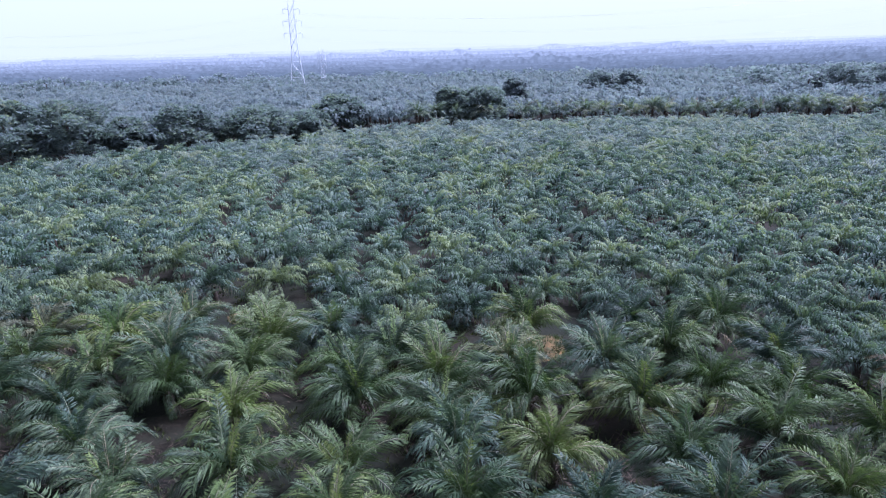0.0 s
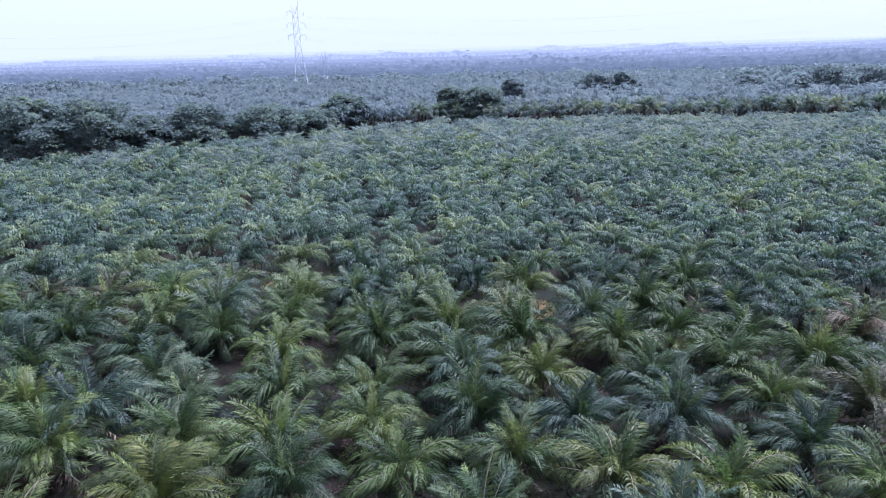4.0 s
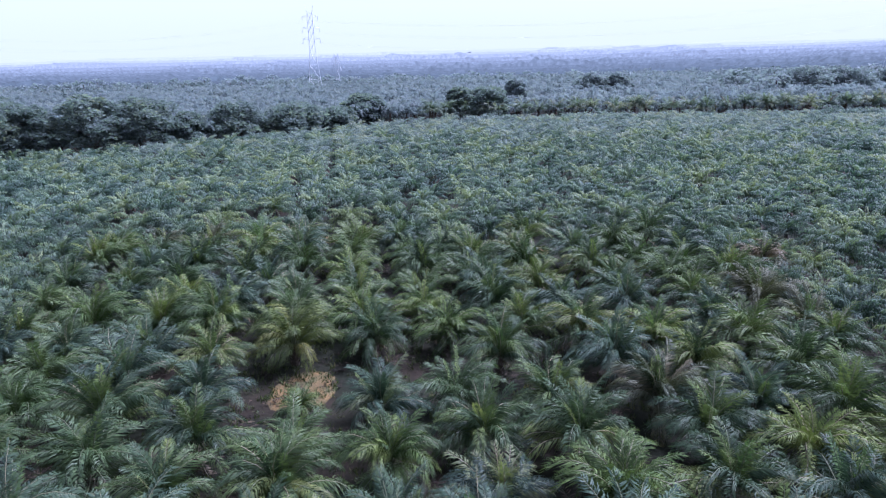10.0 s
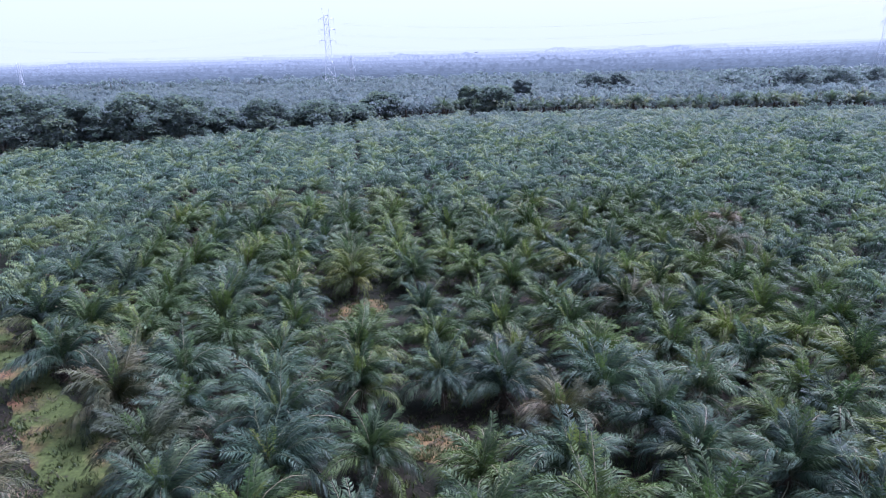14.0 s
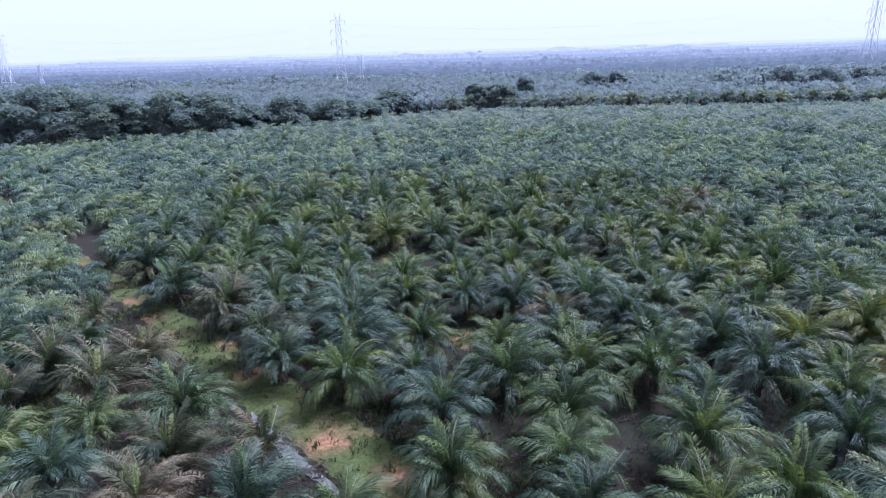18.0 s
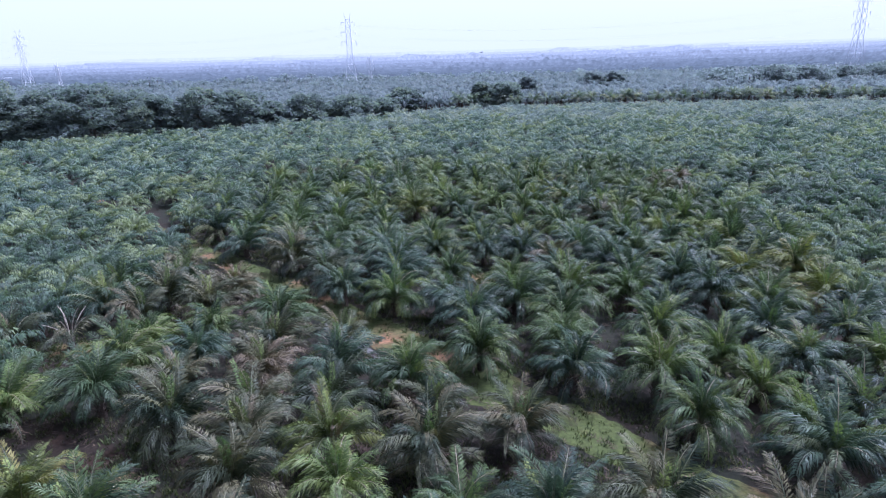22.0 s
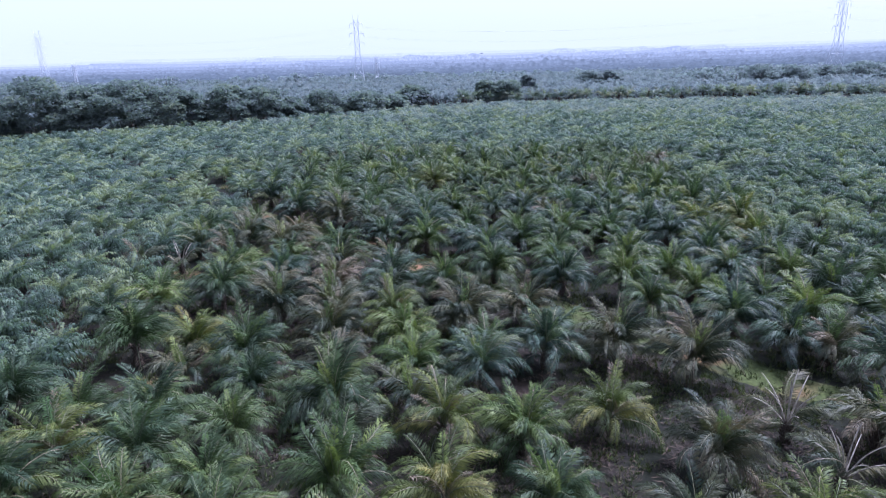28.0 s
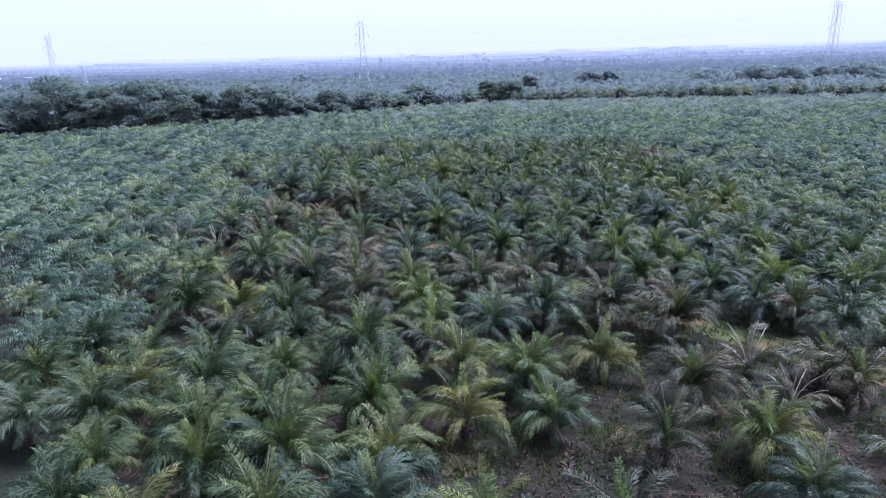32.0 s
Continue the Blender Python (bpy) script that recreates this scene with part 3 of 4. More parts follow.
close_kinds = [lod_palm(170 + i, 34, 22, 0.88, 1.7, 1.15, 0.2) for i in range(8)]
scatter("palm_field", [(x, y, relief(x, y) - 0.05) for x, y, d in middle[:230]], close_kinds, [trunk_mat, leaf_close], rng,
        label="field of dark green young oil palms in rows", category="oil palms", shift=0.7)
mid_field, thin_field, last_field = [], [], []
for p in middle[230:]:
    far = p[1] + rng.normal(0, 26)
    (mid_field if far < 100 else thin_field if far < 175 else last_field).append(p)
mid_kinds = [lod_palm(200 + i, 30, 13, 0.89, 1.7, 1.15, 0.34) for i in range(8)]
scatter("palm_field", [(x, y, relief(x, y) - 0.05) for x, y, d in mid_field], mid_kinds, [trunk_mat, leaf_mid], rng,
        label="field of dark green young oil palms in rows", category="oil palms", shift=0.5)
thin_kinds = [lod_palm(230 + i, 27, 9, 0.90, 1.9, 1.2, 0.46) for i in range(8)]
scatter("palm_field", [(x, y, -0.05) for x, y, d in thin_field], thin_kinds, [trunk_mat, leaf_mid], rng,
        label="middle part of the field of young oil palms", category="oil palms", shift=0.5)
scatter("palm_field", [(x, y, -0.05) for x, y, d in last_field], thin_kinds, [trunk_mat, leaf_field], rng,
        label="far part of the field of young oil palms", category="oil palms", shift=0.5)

# tall palms that front the older block
tall = [build_palm(90 + i, "hazy", kind, 3.6 + 0.6 * i, True) for i, kind in enumerate(("full", "dry_heart", "full"))]
front = [(x, edge_y(x) + 6.5) for x in np.arange(-28, 232, 8.2)]
for n, (x, y) in enumerate(front):
    sc = rng.uniform(1.05, 1.3)
    palm = copy_thing(tall[int(rng.integers(3))], pose(x + rng.normal(0, 1.2), y + rng.normal(0, 1.2), -0.1, rng.normal(0, 3), rng.normal(0, 3), rng.uniform(0, 360)))
    palm.scale = (sc, sc, sc)
    tagged(palm, "tall old oil palm with hanging fronds at the block edge", "oil palm", "tall palms of the old block")
for ob in tall:
    for o in (*ob.children_recursive, ob):
        bpy.data.objects.remove(o)

# the older, taller block beyond the edge
old = []
for x in np.arange(-620, 640, 8.2):
    for y in np.arange(100, 560, 8.2):
        px, py = x + rng.normal(0, 1.4) + (int(y / 8.2) % 2) * 4.1, y + rng.normal(0, 1.4)
        if edge_y(px) + (12 if px > -32 else 9) < py < np.interp(px, [-420, -120, 60], [440, 500, 520]) and in_view(px, py, 30):
            if py < 520 or rng.random() < 520 / py:
                old.append((px, py, 0))
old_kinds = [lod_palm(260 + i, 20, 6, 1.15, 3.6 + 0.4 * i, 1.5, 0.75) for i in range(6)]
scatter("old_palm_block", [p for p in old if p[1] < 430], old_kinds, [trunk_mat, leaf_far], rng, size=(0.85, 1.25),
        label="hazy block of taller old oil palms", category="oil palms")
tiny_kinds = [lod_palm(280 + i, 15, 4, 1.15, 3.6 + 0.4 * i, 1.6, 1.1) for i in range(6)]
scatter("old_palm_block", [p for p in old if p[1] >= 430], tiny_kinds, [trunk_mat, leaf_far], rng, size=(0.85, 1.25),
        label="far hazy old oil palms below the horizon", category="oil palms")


# ---- wild trees along the edge ----
def tree(x, y, height, spread, seed, label, leaf):
    """A broad tree: forked tapered trunk and a crown of flat layered clumps of many small leaves with gaps between."""
    r = np.random.default_rng(seed)
    top = new("tree")
    top.location = (x, y, -0.1)
    height *= r.uniform(1.0, 1.14)
    spread *= 1.06
    trunk = [tube([(0, 0, 0), (0.15, 0.1, height * 0.3), (0.1, -0.1, height * 0.7)], [0.45, 0.34, 0.16], 7)]
    clumps = []
    for i in range(26):
        k = i / 25
        a = i * 2.4 + r.uniform(-0.4, 0.4)
        z = height * (0.2 + 0.72 * k)
        out = spread * 0.82 * math.sqrt(max(0.05, 1 - (2 * abs(k - 0.35) / 1.35) ** 2)) * r.uniform(0.55, 1.0)
        end = np.array([math.cos(a) * out, math.sin(a) * out, z])
        if i % 2 == 0:
            start = np.array([0.1, 0, max(0.5, z - height * 0.22)])
            trunk.append(tube([start, (start + end) / 2 + np.array([0, 0, height * 0.05]), end], [0.16, 0.10, 0.04], 5))
        clumps.append((end, spread * r.uniform(0.24, 0.36)))
    part("trunk", mesh_from("trunk", *join(trunk), [bark_mat]), top)
    vs, ts = [], []
    for c, rad in clumps:
        k = 520
        d = r.normal(0, 1, (k, 3))
        d /= np.linalg.norm(d, axis=1)[:, None]
        d[:, 2] = np.where(r.random(k) < 0.7, np.abs(d[:, 2]), d[:, 2])
        p = c + d * rad * r.uniform(0.75, 1.02, (k, 1)) * np.array([1.1, 1.1, 0.68])
        p[:, 2] = np.maximum(p[:, 2], 0.3)
        q = r.normal(0, 0.5, (k, 3, 3)) * np.array([1, 1, 0.6])
        vs.append((p[:, None] + q).reshape(-1, 3))
        ts.append(np.clip(r.normal(0.42, 0.2, k) + r.normal(0, 0.12), 0, 1))
    v = np.concatenate(vs)
    part("crown", mesh_from("crown", v, np.arange(len(v)).reshape(-1, 3), [leaf], tone=np.concatenate(ts)), top)
    return tagged(top, label, "tree")


for n, (x, y, h, s) in enumerate([
        (-230, 134, 16.6, 9.9), (-214, 139, 23.9, 16.3), (-195, 148, 22.3, 14.6), (-181, 156, 22.6, 16.1),
        (-168, 162, 20.9, 14.5), (-156, 166, 16.9, 9.6), (-140, 176, 19.4, 12.9), (-127, 185, 18.0, 13.0),
        (-203, 142, 17.8, 9.7), (-238, 128, 19.7, 18.3), (-115, 197, 11.4, 8.3), (-101, 207, 12.7, 11.9),
        (-82, 222, 11.8, 13.9), (-58, 249, 13.4, 10.2), (-66, 231, 8.9, 8.9), (-15, 264, 14.2, 7.6),
        (-2, 265, 14.8, 11.4), (12, 291, 15.8, 5.7), (59, 344, 15.4, 11.5), (73, 343, 15.9, 8.3),
        (134, 335, 12.6, 9.3), (169, 323, 15.8, 14.0), (191, 327, 16.2, 14.3), (241, 331, 17.0, 17.5),
        (219, 332, 15.2, 12.3)]):
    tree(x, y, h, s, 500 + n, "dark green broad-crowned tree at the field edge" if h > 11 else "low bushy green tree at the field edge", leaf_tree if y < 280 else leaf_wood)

# ---- far wood clumps standing above the old palms ----
def wood_kind(seed):
    """A light broad crown of leaf triangles for the far woods."""
    r = np.random.default_rng(seed)
    k = 190
    d = r.normal(0, 1, (k, 3))
    d /= np.linalg.norm(d, axis=1)[:, None]
    p = d * r.uniform(0.7, 1.0, (k, 1)) * np.array([6.2, 6.2, 4.8]) + np.array([0, 0, 6.0])
    v = (p[:, None] + r.normal(0, 0.9, (k, 3, 3)) * np.array([1, 1, 0.6])).reshape(-1, 3)
    tv, tf = tube([(0, 0, 0), (0, 0, 8)], [0.4, 0.25], 4)
    v, f = join([(tv, tf), (v, np.arange(len(v)).reshape(-1, 3))])
    return v, f, np.r_[np.zeros(len(tf)), np.ones(k)], np.r_[np.zeros(len(tf)), r.uniform(0, 0.6, k)]


woods = []
while len(woods) < 110:
    x, y = rng.uniform(-560, 560), rng.uniform(380, 500)
    if in_view(x, y, 20) and noise.noise((x * 0.008, y * 0.02, 4)) > 0.08:
        woods.append((x, y, 0))
for x, y in ((232, 345), (-132, 433), (-496, 522), (-121, 462), (-484, 556)):
    woods += [(x + rng.normal(0, 9), y + rng.normal(0, 5), -1.0) for _ in range(7)]
for _ in range(70):  # the wood that rises over the old palms
    x = rng.uniform(120, 360)
    woods.append((x, rng.uniform(325, 400), rng.uniform(1.0, 5.0) * min(1, (x - 100) / 90)))
while len(woods) < 420:
    x = rng.uniform(-600, 60)
    y = float(np.interp(x, [-420, -120, 60], [440, 500, 520])) + rng.uniform(-30, 30)
    if in_view(x, y, 20):
        woods.append((x, y, rng.uniform(0, 4.5) if x < -130 else 0))
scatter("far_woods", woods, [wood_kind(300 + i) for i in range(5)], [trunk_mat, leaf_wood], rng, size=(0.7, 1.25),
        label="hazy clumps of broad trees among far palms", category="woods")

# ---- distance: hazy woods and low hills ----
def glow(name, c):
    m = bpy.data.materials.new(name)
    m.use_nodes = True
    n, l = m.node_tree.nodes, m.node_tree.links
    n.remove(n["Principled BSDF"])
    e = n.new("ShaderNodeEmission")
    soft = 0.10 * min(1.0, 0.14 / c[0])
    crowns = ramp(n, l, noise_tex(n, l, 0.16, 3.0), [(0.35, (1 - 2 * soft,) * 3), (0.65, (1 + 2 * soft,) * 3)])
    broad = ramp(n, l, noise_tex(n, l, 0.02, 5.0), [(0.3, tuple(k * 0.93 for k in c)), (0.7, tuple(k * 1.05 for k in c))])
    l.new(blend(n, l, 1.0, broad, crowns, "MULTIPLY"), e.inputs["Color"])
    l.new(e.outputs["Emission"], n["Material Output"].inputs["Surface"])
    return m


def ridge(y, base, rise, c, seed, lean=0.0, deep=400):
    """A far band of wooded country across the view, with an uneven skyline."""
    v, f = [], []
    xs = np.linspace(-1.25 * y - 300, 1.25 * y + 300, 900)
    for x in xs:
        h = base + lean * x / y + rise * (0.3 * noise.noise((x / y * 4, seed, 0)) + 0.35 * noise.noise((x / y * 19, seed, 1)) + 0.35 * noise.noise((x / y * 90, seed, 2)))  # hills, woods, single crowns
        v += [(x, y + 0.05 * abs(x), -2), (x, y + 0.05 * abs(x), h), (x, y + deep + 0.05 * abs(x), base * 0.8)]
    for i in range(len(xs) - 1):
        a = 3 * i
        f += [(a, a + 3, a + 4), (a, a + 4, a + 1), (a + 1, a + 4, a + 5), (a + 1, a + 5, a + 2)]
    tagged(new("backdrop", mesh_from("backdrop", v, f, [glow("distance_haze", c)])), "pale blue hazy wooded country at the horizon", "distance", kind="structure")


# bands glow, paler with distance: the haze is put into their colour
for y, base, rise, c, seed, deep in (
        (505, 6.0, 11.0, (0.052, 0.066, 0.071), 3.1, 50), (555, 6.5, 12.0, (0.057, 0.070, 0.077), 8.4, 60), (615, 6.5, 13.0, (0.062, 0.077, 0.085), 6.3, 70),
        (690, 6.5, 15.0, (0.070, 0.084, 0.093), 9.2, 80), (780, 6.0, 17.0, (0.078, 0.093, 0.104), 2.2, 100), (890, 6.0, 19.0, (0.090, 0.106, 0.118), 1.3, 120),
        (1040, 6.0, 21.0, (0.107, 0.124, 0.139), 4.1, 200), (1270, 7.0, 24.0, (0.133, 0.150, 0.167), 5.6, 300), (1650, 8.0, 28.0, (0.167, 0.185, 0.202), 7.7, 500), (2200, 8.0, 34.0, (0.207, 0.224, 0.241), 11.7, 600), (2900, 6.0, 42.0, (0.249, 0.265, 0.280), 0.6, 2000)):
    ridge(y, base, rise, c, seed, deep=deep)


# ---- power line towers ----
def tower(x, y, height, turn, label):
    """A lattice tower: four tapering legs, braces, three pairs of arms and a peak."""
    top = new("power_tower")
    top.matrix_basis = pose(x, y, 0, 0, 0, turn)

    def half(z):
        k = z / height
        return height * (0.085 * (1 - k / 0.5) + 0.033 * k / 0.5 if k < 0.5 else 0.033 - 0.007 * (k - 0.5) / 0.5)

    def bar(name, a, b, r):
        part(name, mesh_from(name, *tube([a, b], [r, r], 4), [steel_mat]), top)

    corners = [(1, 1), (-1, 1), (-1, -1), (1, -1)]
    levels = [height * k for k in (0, 0.2, 0.36, 0.5, 0.62, 0.72, 0.82, 0.92)]
    for sx, sy in corners:
        pts = [(sx * half(z), sy * half(z), z) for z in levels] + [(sx * height * 0.042, 0, height)]
        part("leg", mesh_from("leg", *tube(pts, [0.13] * len(pts), 4), [steel_mat]), top)
    for z0, z1 in zip(levels, levels[1:]):
        for k in range(4):
            (ax, ay), (bx, by) = corners[k], corners[(k + 1) % 4]
            p, q = (ax * half(z0), ay * half(z0), z0), (bx * half(z1), by * half(z1), z1)
            p2, q2 = (bx * half(z0), by * half(z0), z0), (ax * half(z1), ay * half(z1), z1)
            bar("brace", p, q, 0.08)
            bar("brace", p2, q2, 0.08)
            bar("brace", q2, q, 0.07)
    for k in (0.64, 0.76, 0.88):
        z, reach = height * k, height * (0.095 if k < 0.8 else 0.085)
        for s in (-1, 1):
            e = (s * reach, 0, z + 0.3)
            pieces = [tube([(s * half(z), g * half(z), z), e], [0.1, 0.1], 4) for g in (-1, 1)] + [tube([(s * half(z), 0, z + 1.6), e], [0.08, 0.08], 3)]
            part("arm", mesh_from("arm", *join(pieces), [steel_mat]), top)
            bar("insulator", e, (e[0], 0, z - 2.6), 0.13)
    return tagged(top, label, "power tower", "power line towers")


for x, y in ((232, 357), (-132, 447), (-496, 537)):
    tower(x, y, 65, 14, "slender grey steel lattice tower above the old palms")
for x, y in ((-121, 475), (-484, 570)):
    tower(x, y, 31, 14, "small far grey steel lattice tower above the trees")


def power_cables():
    """Conductors that sag from tower to tower along the line."""
    stops = [(596, 267), (232, 357), (-132, 447), (-496, 537), (-860, 627)]
    for k, z in ((0.64, 39.0), (0.76, 46.8), (0.88, 54.6)):
        for g in (-1, 1):
            reach = 65 * (0.095 if k < 0.8 else 0.085)
            pts = []
            for (ax, ay), (bx, by) in zip(stops, stops[1:]):
                for i in range(12):
                    u = i / 12
                    pts.append((ax + (bx - ax) * u + g * math.cos(radians(14)) * reach, ay + (by - ay) * u + g * math.sin(radians(14)) * reach, z - 9.0 * 4 * u * (1 - u)))
            tagged(new("power_cable", mesh_from("power_cable", *tube(pts, [0.015] * len(pts), 4), [steel_mat])),
                   "thin sagging grey power cable between towers", "power cable", "power cables")


power_cables()

# ---- ground details ----
patch_mat = soil_material("bare_earth", [(0.3, (0.028, 0.032, 0.014)), (0.45, (0.060, 0.048, 0.022)), (0.6, (0.088, 0.058, 0.025)), (0.75, (0.130, 0.086, 0.034))], 0.7, 5.0)
weedy_mat = soil_material("weedy_earth", [(0.3, (0.020, 0.021, 0.012)), (0.45, (0.038, 0.031, 0.019)), (0.6, (0.058, 0.042, 0.024)), (0.75, (0.082, 0.070, 0.026))], 0.7, 5.0)
for n, (a, b, r) in enumerate(CLEARINGS):
    v, f = [(a, b, relief(a, b) + 0.16)], []
    for ring in range(1, 5):
        for i in range(20):
            ang = i / 20 * 2 * math.pi
            q = r * 0.85 * ring / 4 * (1 + 0.28 * noise.noise((math.cos(ang) * 1.4, math.sin(ang) * 1.4, n)))
            x, y = a + q * math.cos(ang), b + q * math.sin(ang)
            v.append((x, y, relief(x, y) + (0.16, 0.14, 0.10, -0.08)[ring - 1] + 0.05 * noise.noise((x, y, 2))))
    for i in range(20):
        k = (i + 1) % 20
        f.append((0, 1 + i, 1 + k))
        for ring in range(3):
            p, q = 1 + ring * 20, 21 + ring * 20
            f += [(p + i, q + i, q + k), (p + i, q + k, p + k)]
    weedy = b < -90
    tagged(new("bare_patch", mesh_from("bare_patch", v, f, [weedy_mat if weedy else patch_mat])),
           "patch of dark brown soil with yellow-green weeds" if weedy else "patch of orange-brown bare earth and dry grass between palms", "bare ground", kind="structure")

water_mat, wn2, wl2, wb = material("ditch_water", 0.38, 0.4)
wl2.new(ramp(wn2, wl2, noise_tex(wn2, wl2, 1.5), [(0.35, (0.035, 0.034, 0.028)), (0.5, (0.060, 0.058, 0.052)), (0.65, (0.090, 0.088, 0.082))]), wb.inputs["Base Color"])
bump(wn2, wl2, wb, noise_tex(wn2, wl2, 4.0), 0.08, 0.02)


def ditch():
    pts = [Vector(p) for p in DITCH]
    v, f = [], []
    for i in range(25):
        u = i / 24 * (len(pts) - 1)
        k = min(int(u), len(pts) - 2)
        p = pts[k].lerp(pts[k + 1], u - k)
        d = (pts[k + 1] - pts[k]).normalized()
        p = p + 0.55 * noise.noise((p.x * 0.35, p.y * 0.35, 3)) * Vector((-d.y, d.x))
        w = (0.55 + 0.6 * noise.noise((p.x * 0.8, p.y * 0.8, 8))) * math.sin(math.pi * (0.04 + 0.92 * i / 24)) ** 0.5
        for g in (-1, 1):
            v.append((p.x - g * d.y * w, p.y + g * d.x * w, 0.2))
    for i in range(24):
        f += [(2 * i, 2 * i + 2, 2 * i + 3), (2 * i, 2 * i + 3, 2 * i + 1)]
    tagged(new("water", mesh_from("water", v, f, [water_mat])), "pale milky water standing in a narrow ditch", "water", kind="structure")


ditch()


def tuft(seed, blades, size):
    r = np.random.default_rng(seed)
    v, f = [], []
    for i in range(blades):
        a, o = r.uniform(0, 6.28), r.normal(0, size * 0.5, 2)
        d = np.array([math.cos(a), math.sin(a), 0]) * size * r.uniform(0.3, 0.8)
        w = np.array([-math.sin(a), math.cos(a), 0]) * size * 0.16
        base = np.array([o[0], o[1], 0])
        v += [base - w, base + w, base + d + np.array([0, 0, size * r.uniform(0.5, 1.1)])]
        f.append((3 * i, 3 * i + 1, 3 * i + 2))
    return np.array(v), np.array(f), np.zeros(blades), r.uniform(0, 0.7, blades)


weeds = []
while len(weeds) < 34000:
    x, y = rng.uniform(-75, 60), rng.uniform(-118, 85)
    side = track_side(x, y)
    lush = 1.6 if -48 < side < 0 and x > -8 or 2 < side < 8 else 1.0 if side < 3.5 else 0.45
    if abs(side) < TRACK_HALF and rng.random() < 0.6:
        continue
    if rng.random() < lush * (0.5 + noise.noise((x * 0.09, y * 0.09, 6))) and in_view(x, y, 5):
        weeds.append((x, y, relief(x, y) + (0.08 if abs(side) < TRACK_HALF else 0.0)))
for a, b, r in CLEARINGS:
    for _ in range(int((60 if b < -90 else 26) * r)):
        q, ang = r * 0.8 * math.sqrt(rng.random()), rng.uniform(0, 6.28)
        x, y = a + q * math.cos(ang), b + q * math.sin(ang)
        weeds.append((x, y, relief(x, y) + 0.1))
scatter("weeds", weeds, [tuft(700 + i, 8, 0.36) for i in range(6)], [leaf_weed], rng, tilt=0.1, size=(0.5, 1.5),
        label="low green and yellowish weeds on the soil", category="weeds")


def litter_heap(seed):
    """A loose heap of short dry leaflets."""
    r = np.random.default_rng(seed)
    k = 16
    c = r.normal(0, 0.55, (k, 3)) * np.array([1, 1, 0.08]) + np.array([0, 0, 0.12])
    a = r.uniform(0, 6.28, k)
    d = np.stack([np.cos(a), np.sin(a), r.normal(0, 0.15, k)], 1) * r.uniform(0.25, 0.6, (k, 1))
    w = np.stack([-np.sin(a), np.cos(a), np.zeros(k)], 1) * 0.06
    v = np.stack([c - d - w * 0.5, c + w, c + d, c - w], 1).reshape(-1, 3)
    i = 4 * np.arange(k)
    f = np.concatenate([np.stack([i, i + 1, i + 2], 1), np.stack([i, i + 2, i + 3], 1)])
    return v, f, np.zeros(2 * k), np.tile(r.uniform(0, 0.8, k), 2)


heaps = []
while len(heaps) < 4200:
    x, y = rng.uniform(-70, 58), rng.uniform(-118, 60)
    side = track_side(x, y)
    if abs(side) > TRACK_HALF - 0.6 and in_view(x, y, 5) and (abs(side) < 9 or side < 0 or rng.random() < 0.4):
        heaps.append((x, y, relief(x, y)))
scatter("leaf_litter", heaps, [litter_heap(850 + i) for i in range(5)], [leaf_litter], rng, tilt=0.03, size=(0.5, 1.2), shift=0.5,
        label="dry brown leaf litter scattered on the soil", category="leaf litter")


def fallen(seed):
    _, (v, f) = frond(5.0, 2, -3, 16, seed, 0.8, 0.14, 4, 0.05)
    return v, f, np.zeros(len(f)), np.full(len(f), 0.5)


litter = []
while len(litter) < 1500:
    x, y = rng.uniform(-70, 55), rng.uniform(-118, 60)
    if (track_side(x, y) < -3 or rng.random() < 0.4) and in_view(x, y, 5):
        litter.append((x, y, relief(x, y) + 0.15))
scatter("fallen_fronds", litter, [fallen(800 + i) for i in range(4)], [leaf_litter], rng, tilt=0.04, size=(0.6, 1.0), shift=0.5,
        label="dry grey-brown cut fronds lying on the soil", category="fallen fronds")


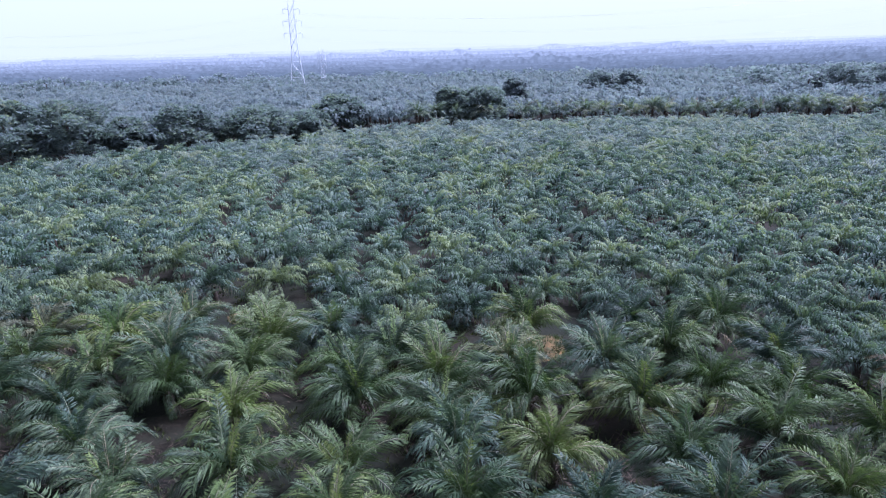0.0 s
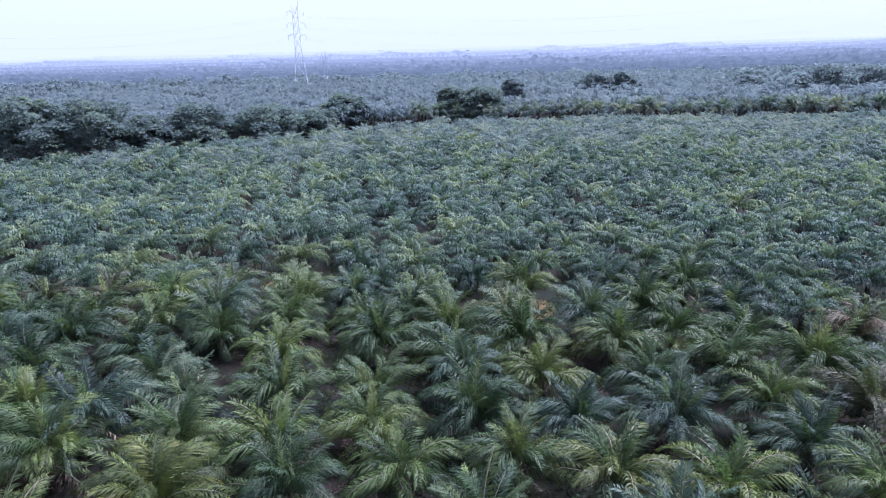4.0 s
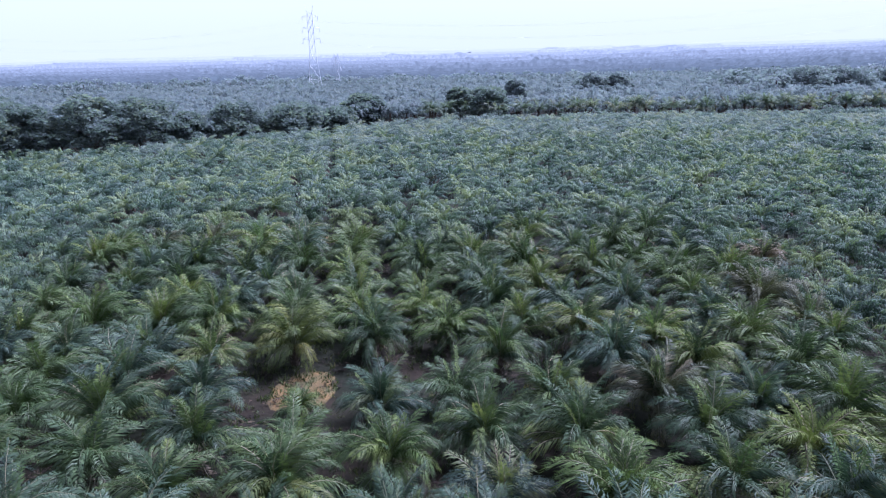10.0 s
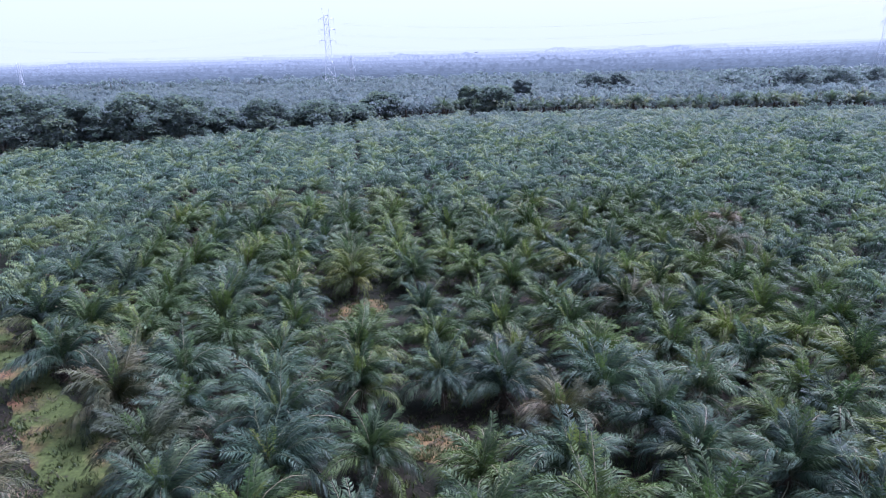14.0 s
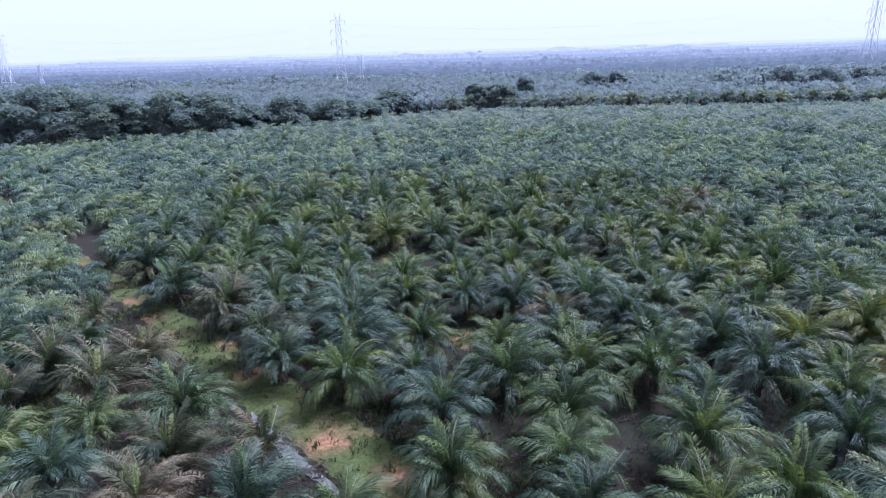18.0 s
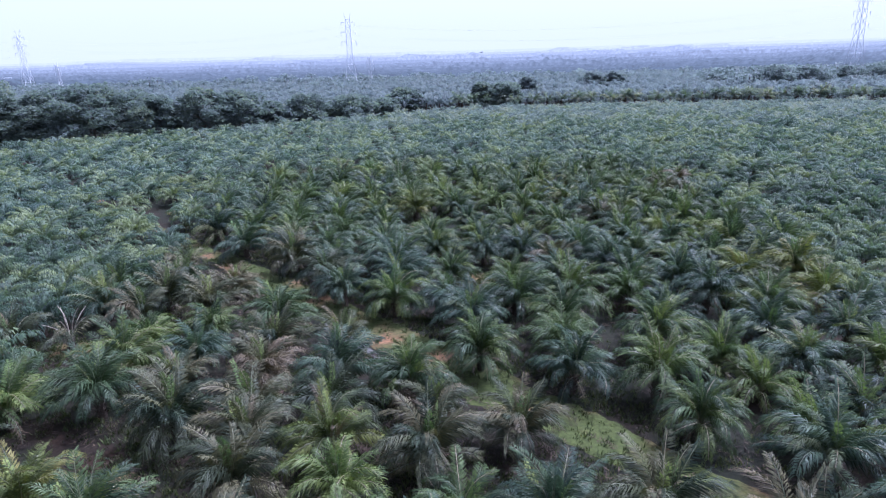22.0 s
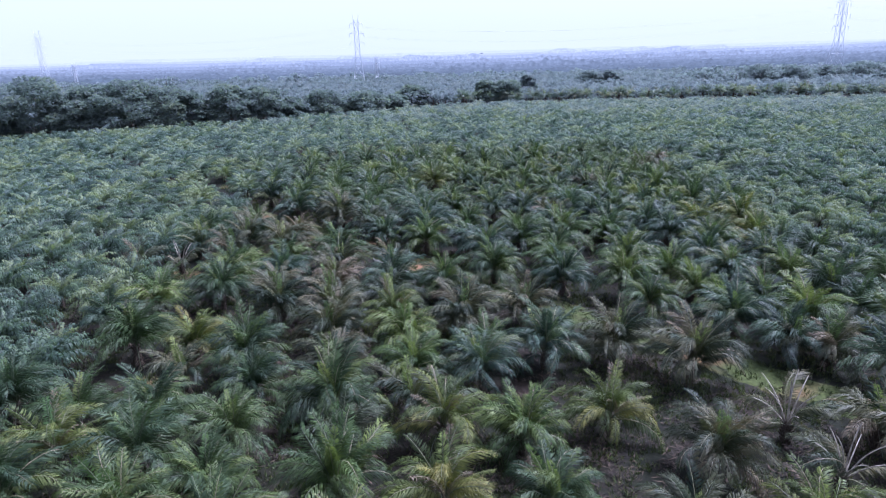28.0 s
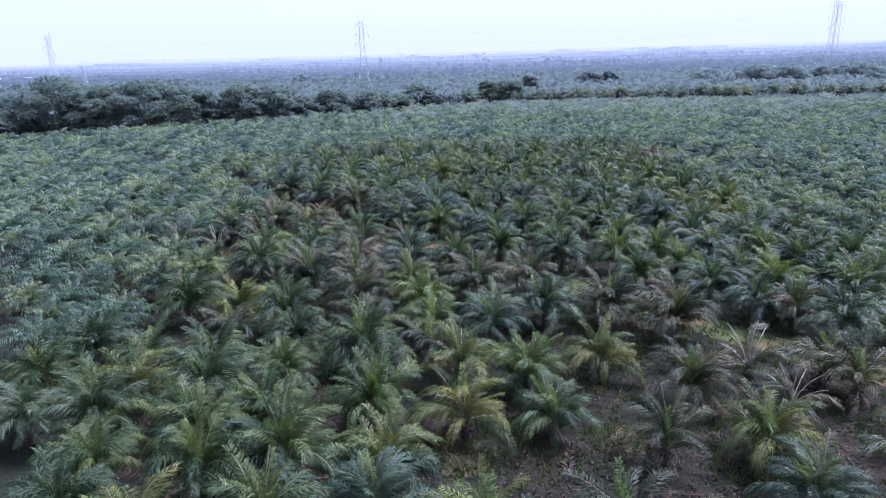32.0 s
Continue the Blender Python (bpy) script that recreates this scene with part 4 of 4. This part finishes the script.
# ---- far pale buildings among the trees ----
wall_mat, hn, hl, hb = material("pale_plaster", 0.8, 0.3)
hl.new(ramp(hn, hl, noise_tex(hn, hl, 0.6), [(0.3, (0.24, 0.25, 0.27)), (0.7, (0.34, 0.35, 0.37))]), hb.inputs["Base Color"])
roof_mat, hn, hl, hb = material("zinc_roof", 0.45, 0.5)
hl.new(ramp(hn, hl, noise_tex(hn, hl, 0.9), [(0.3, (0.20, 0.22, 0.25)), (0.7, (0.30, 0.32, 0.35))]), hb.inputs["Base Color"])
door_mat = material("dark_door", 0.6)[0]
door_mat.node_tree.nodes["Principled BSDF"].inputs["Base Color"].default_value = (0.08, 0.07, 0.06, 1)


def block(x0, x1, y0, y1, z0, z1):
    v = [(x, y, z) for z in (z0, z1) for y in (y0, y1) for x in (x0, x1)]
    f = [(0, 2, 3), (0, 3, 1), (4, 5, 7), (4, 7, 6), (0, 1, 5), (0, 5, 4), (2, 6, 7), (2, 7, 3), (0, 4, 6), (0, 6, 2), (1, 3, 7), (1, 7, 5)]
    return v, f


def barn(x, y, w, h, turn):
    top = new("barn")
    top.matrix_basis = pose(x, y, -0.4, 0, 0, turn)
    part("wall", mesh_from("wall", *block(-w / 2, w / 2, -4, 4, 0, h), [wall_mat]), top)
    for g in (-1, 1):
        v = [(-w / 2 - 0.6, g * 4.6, h - 0.2), (w / 2 + 0.6, g * 4.6, h - 0.2), (w / 2 + 0.6, 0, h + 2.4), (-w / 2 - 0.6, 0, h + 2.4)]
        v += [(a, b, c + 0.15) for a, b, c in v]
        f = [(0, 1, 2), (0, 2, 3), (4, 6, 5), (4, 7, 6), (0, 4, 5), (0, 5, 1), (1, 5, 6), (1, 6, 2), (3, 2, 6), (3, 6, 7), (0, 3, 7), (0, 7, 4)]
        part("roof", mesh_from("roof", v, f, [roof_mat]), top)
    part("door", mesh_from("door", *block(-1.6, 1.6, -4.06, -3.9, 0, 3.4), [door_mat]), top)
    return tagged(top, "pale plastered farm building with a bright zinc roof", "building", "far farm buildings")


for x, w, h, turn in ((-802, 16, 6.5, 12), (-776, 9, 6.0, -8), (-862, 13, 6.5, 20)):
    barn(x, 880 + turn, w, h, turn)
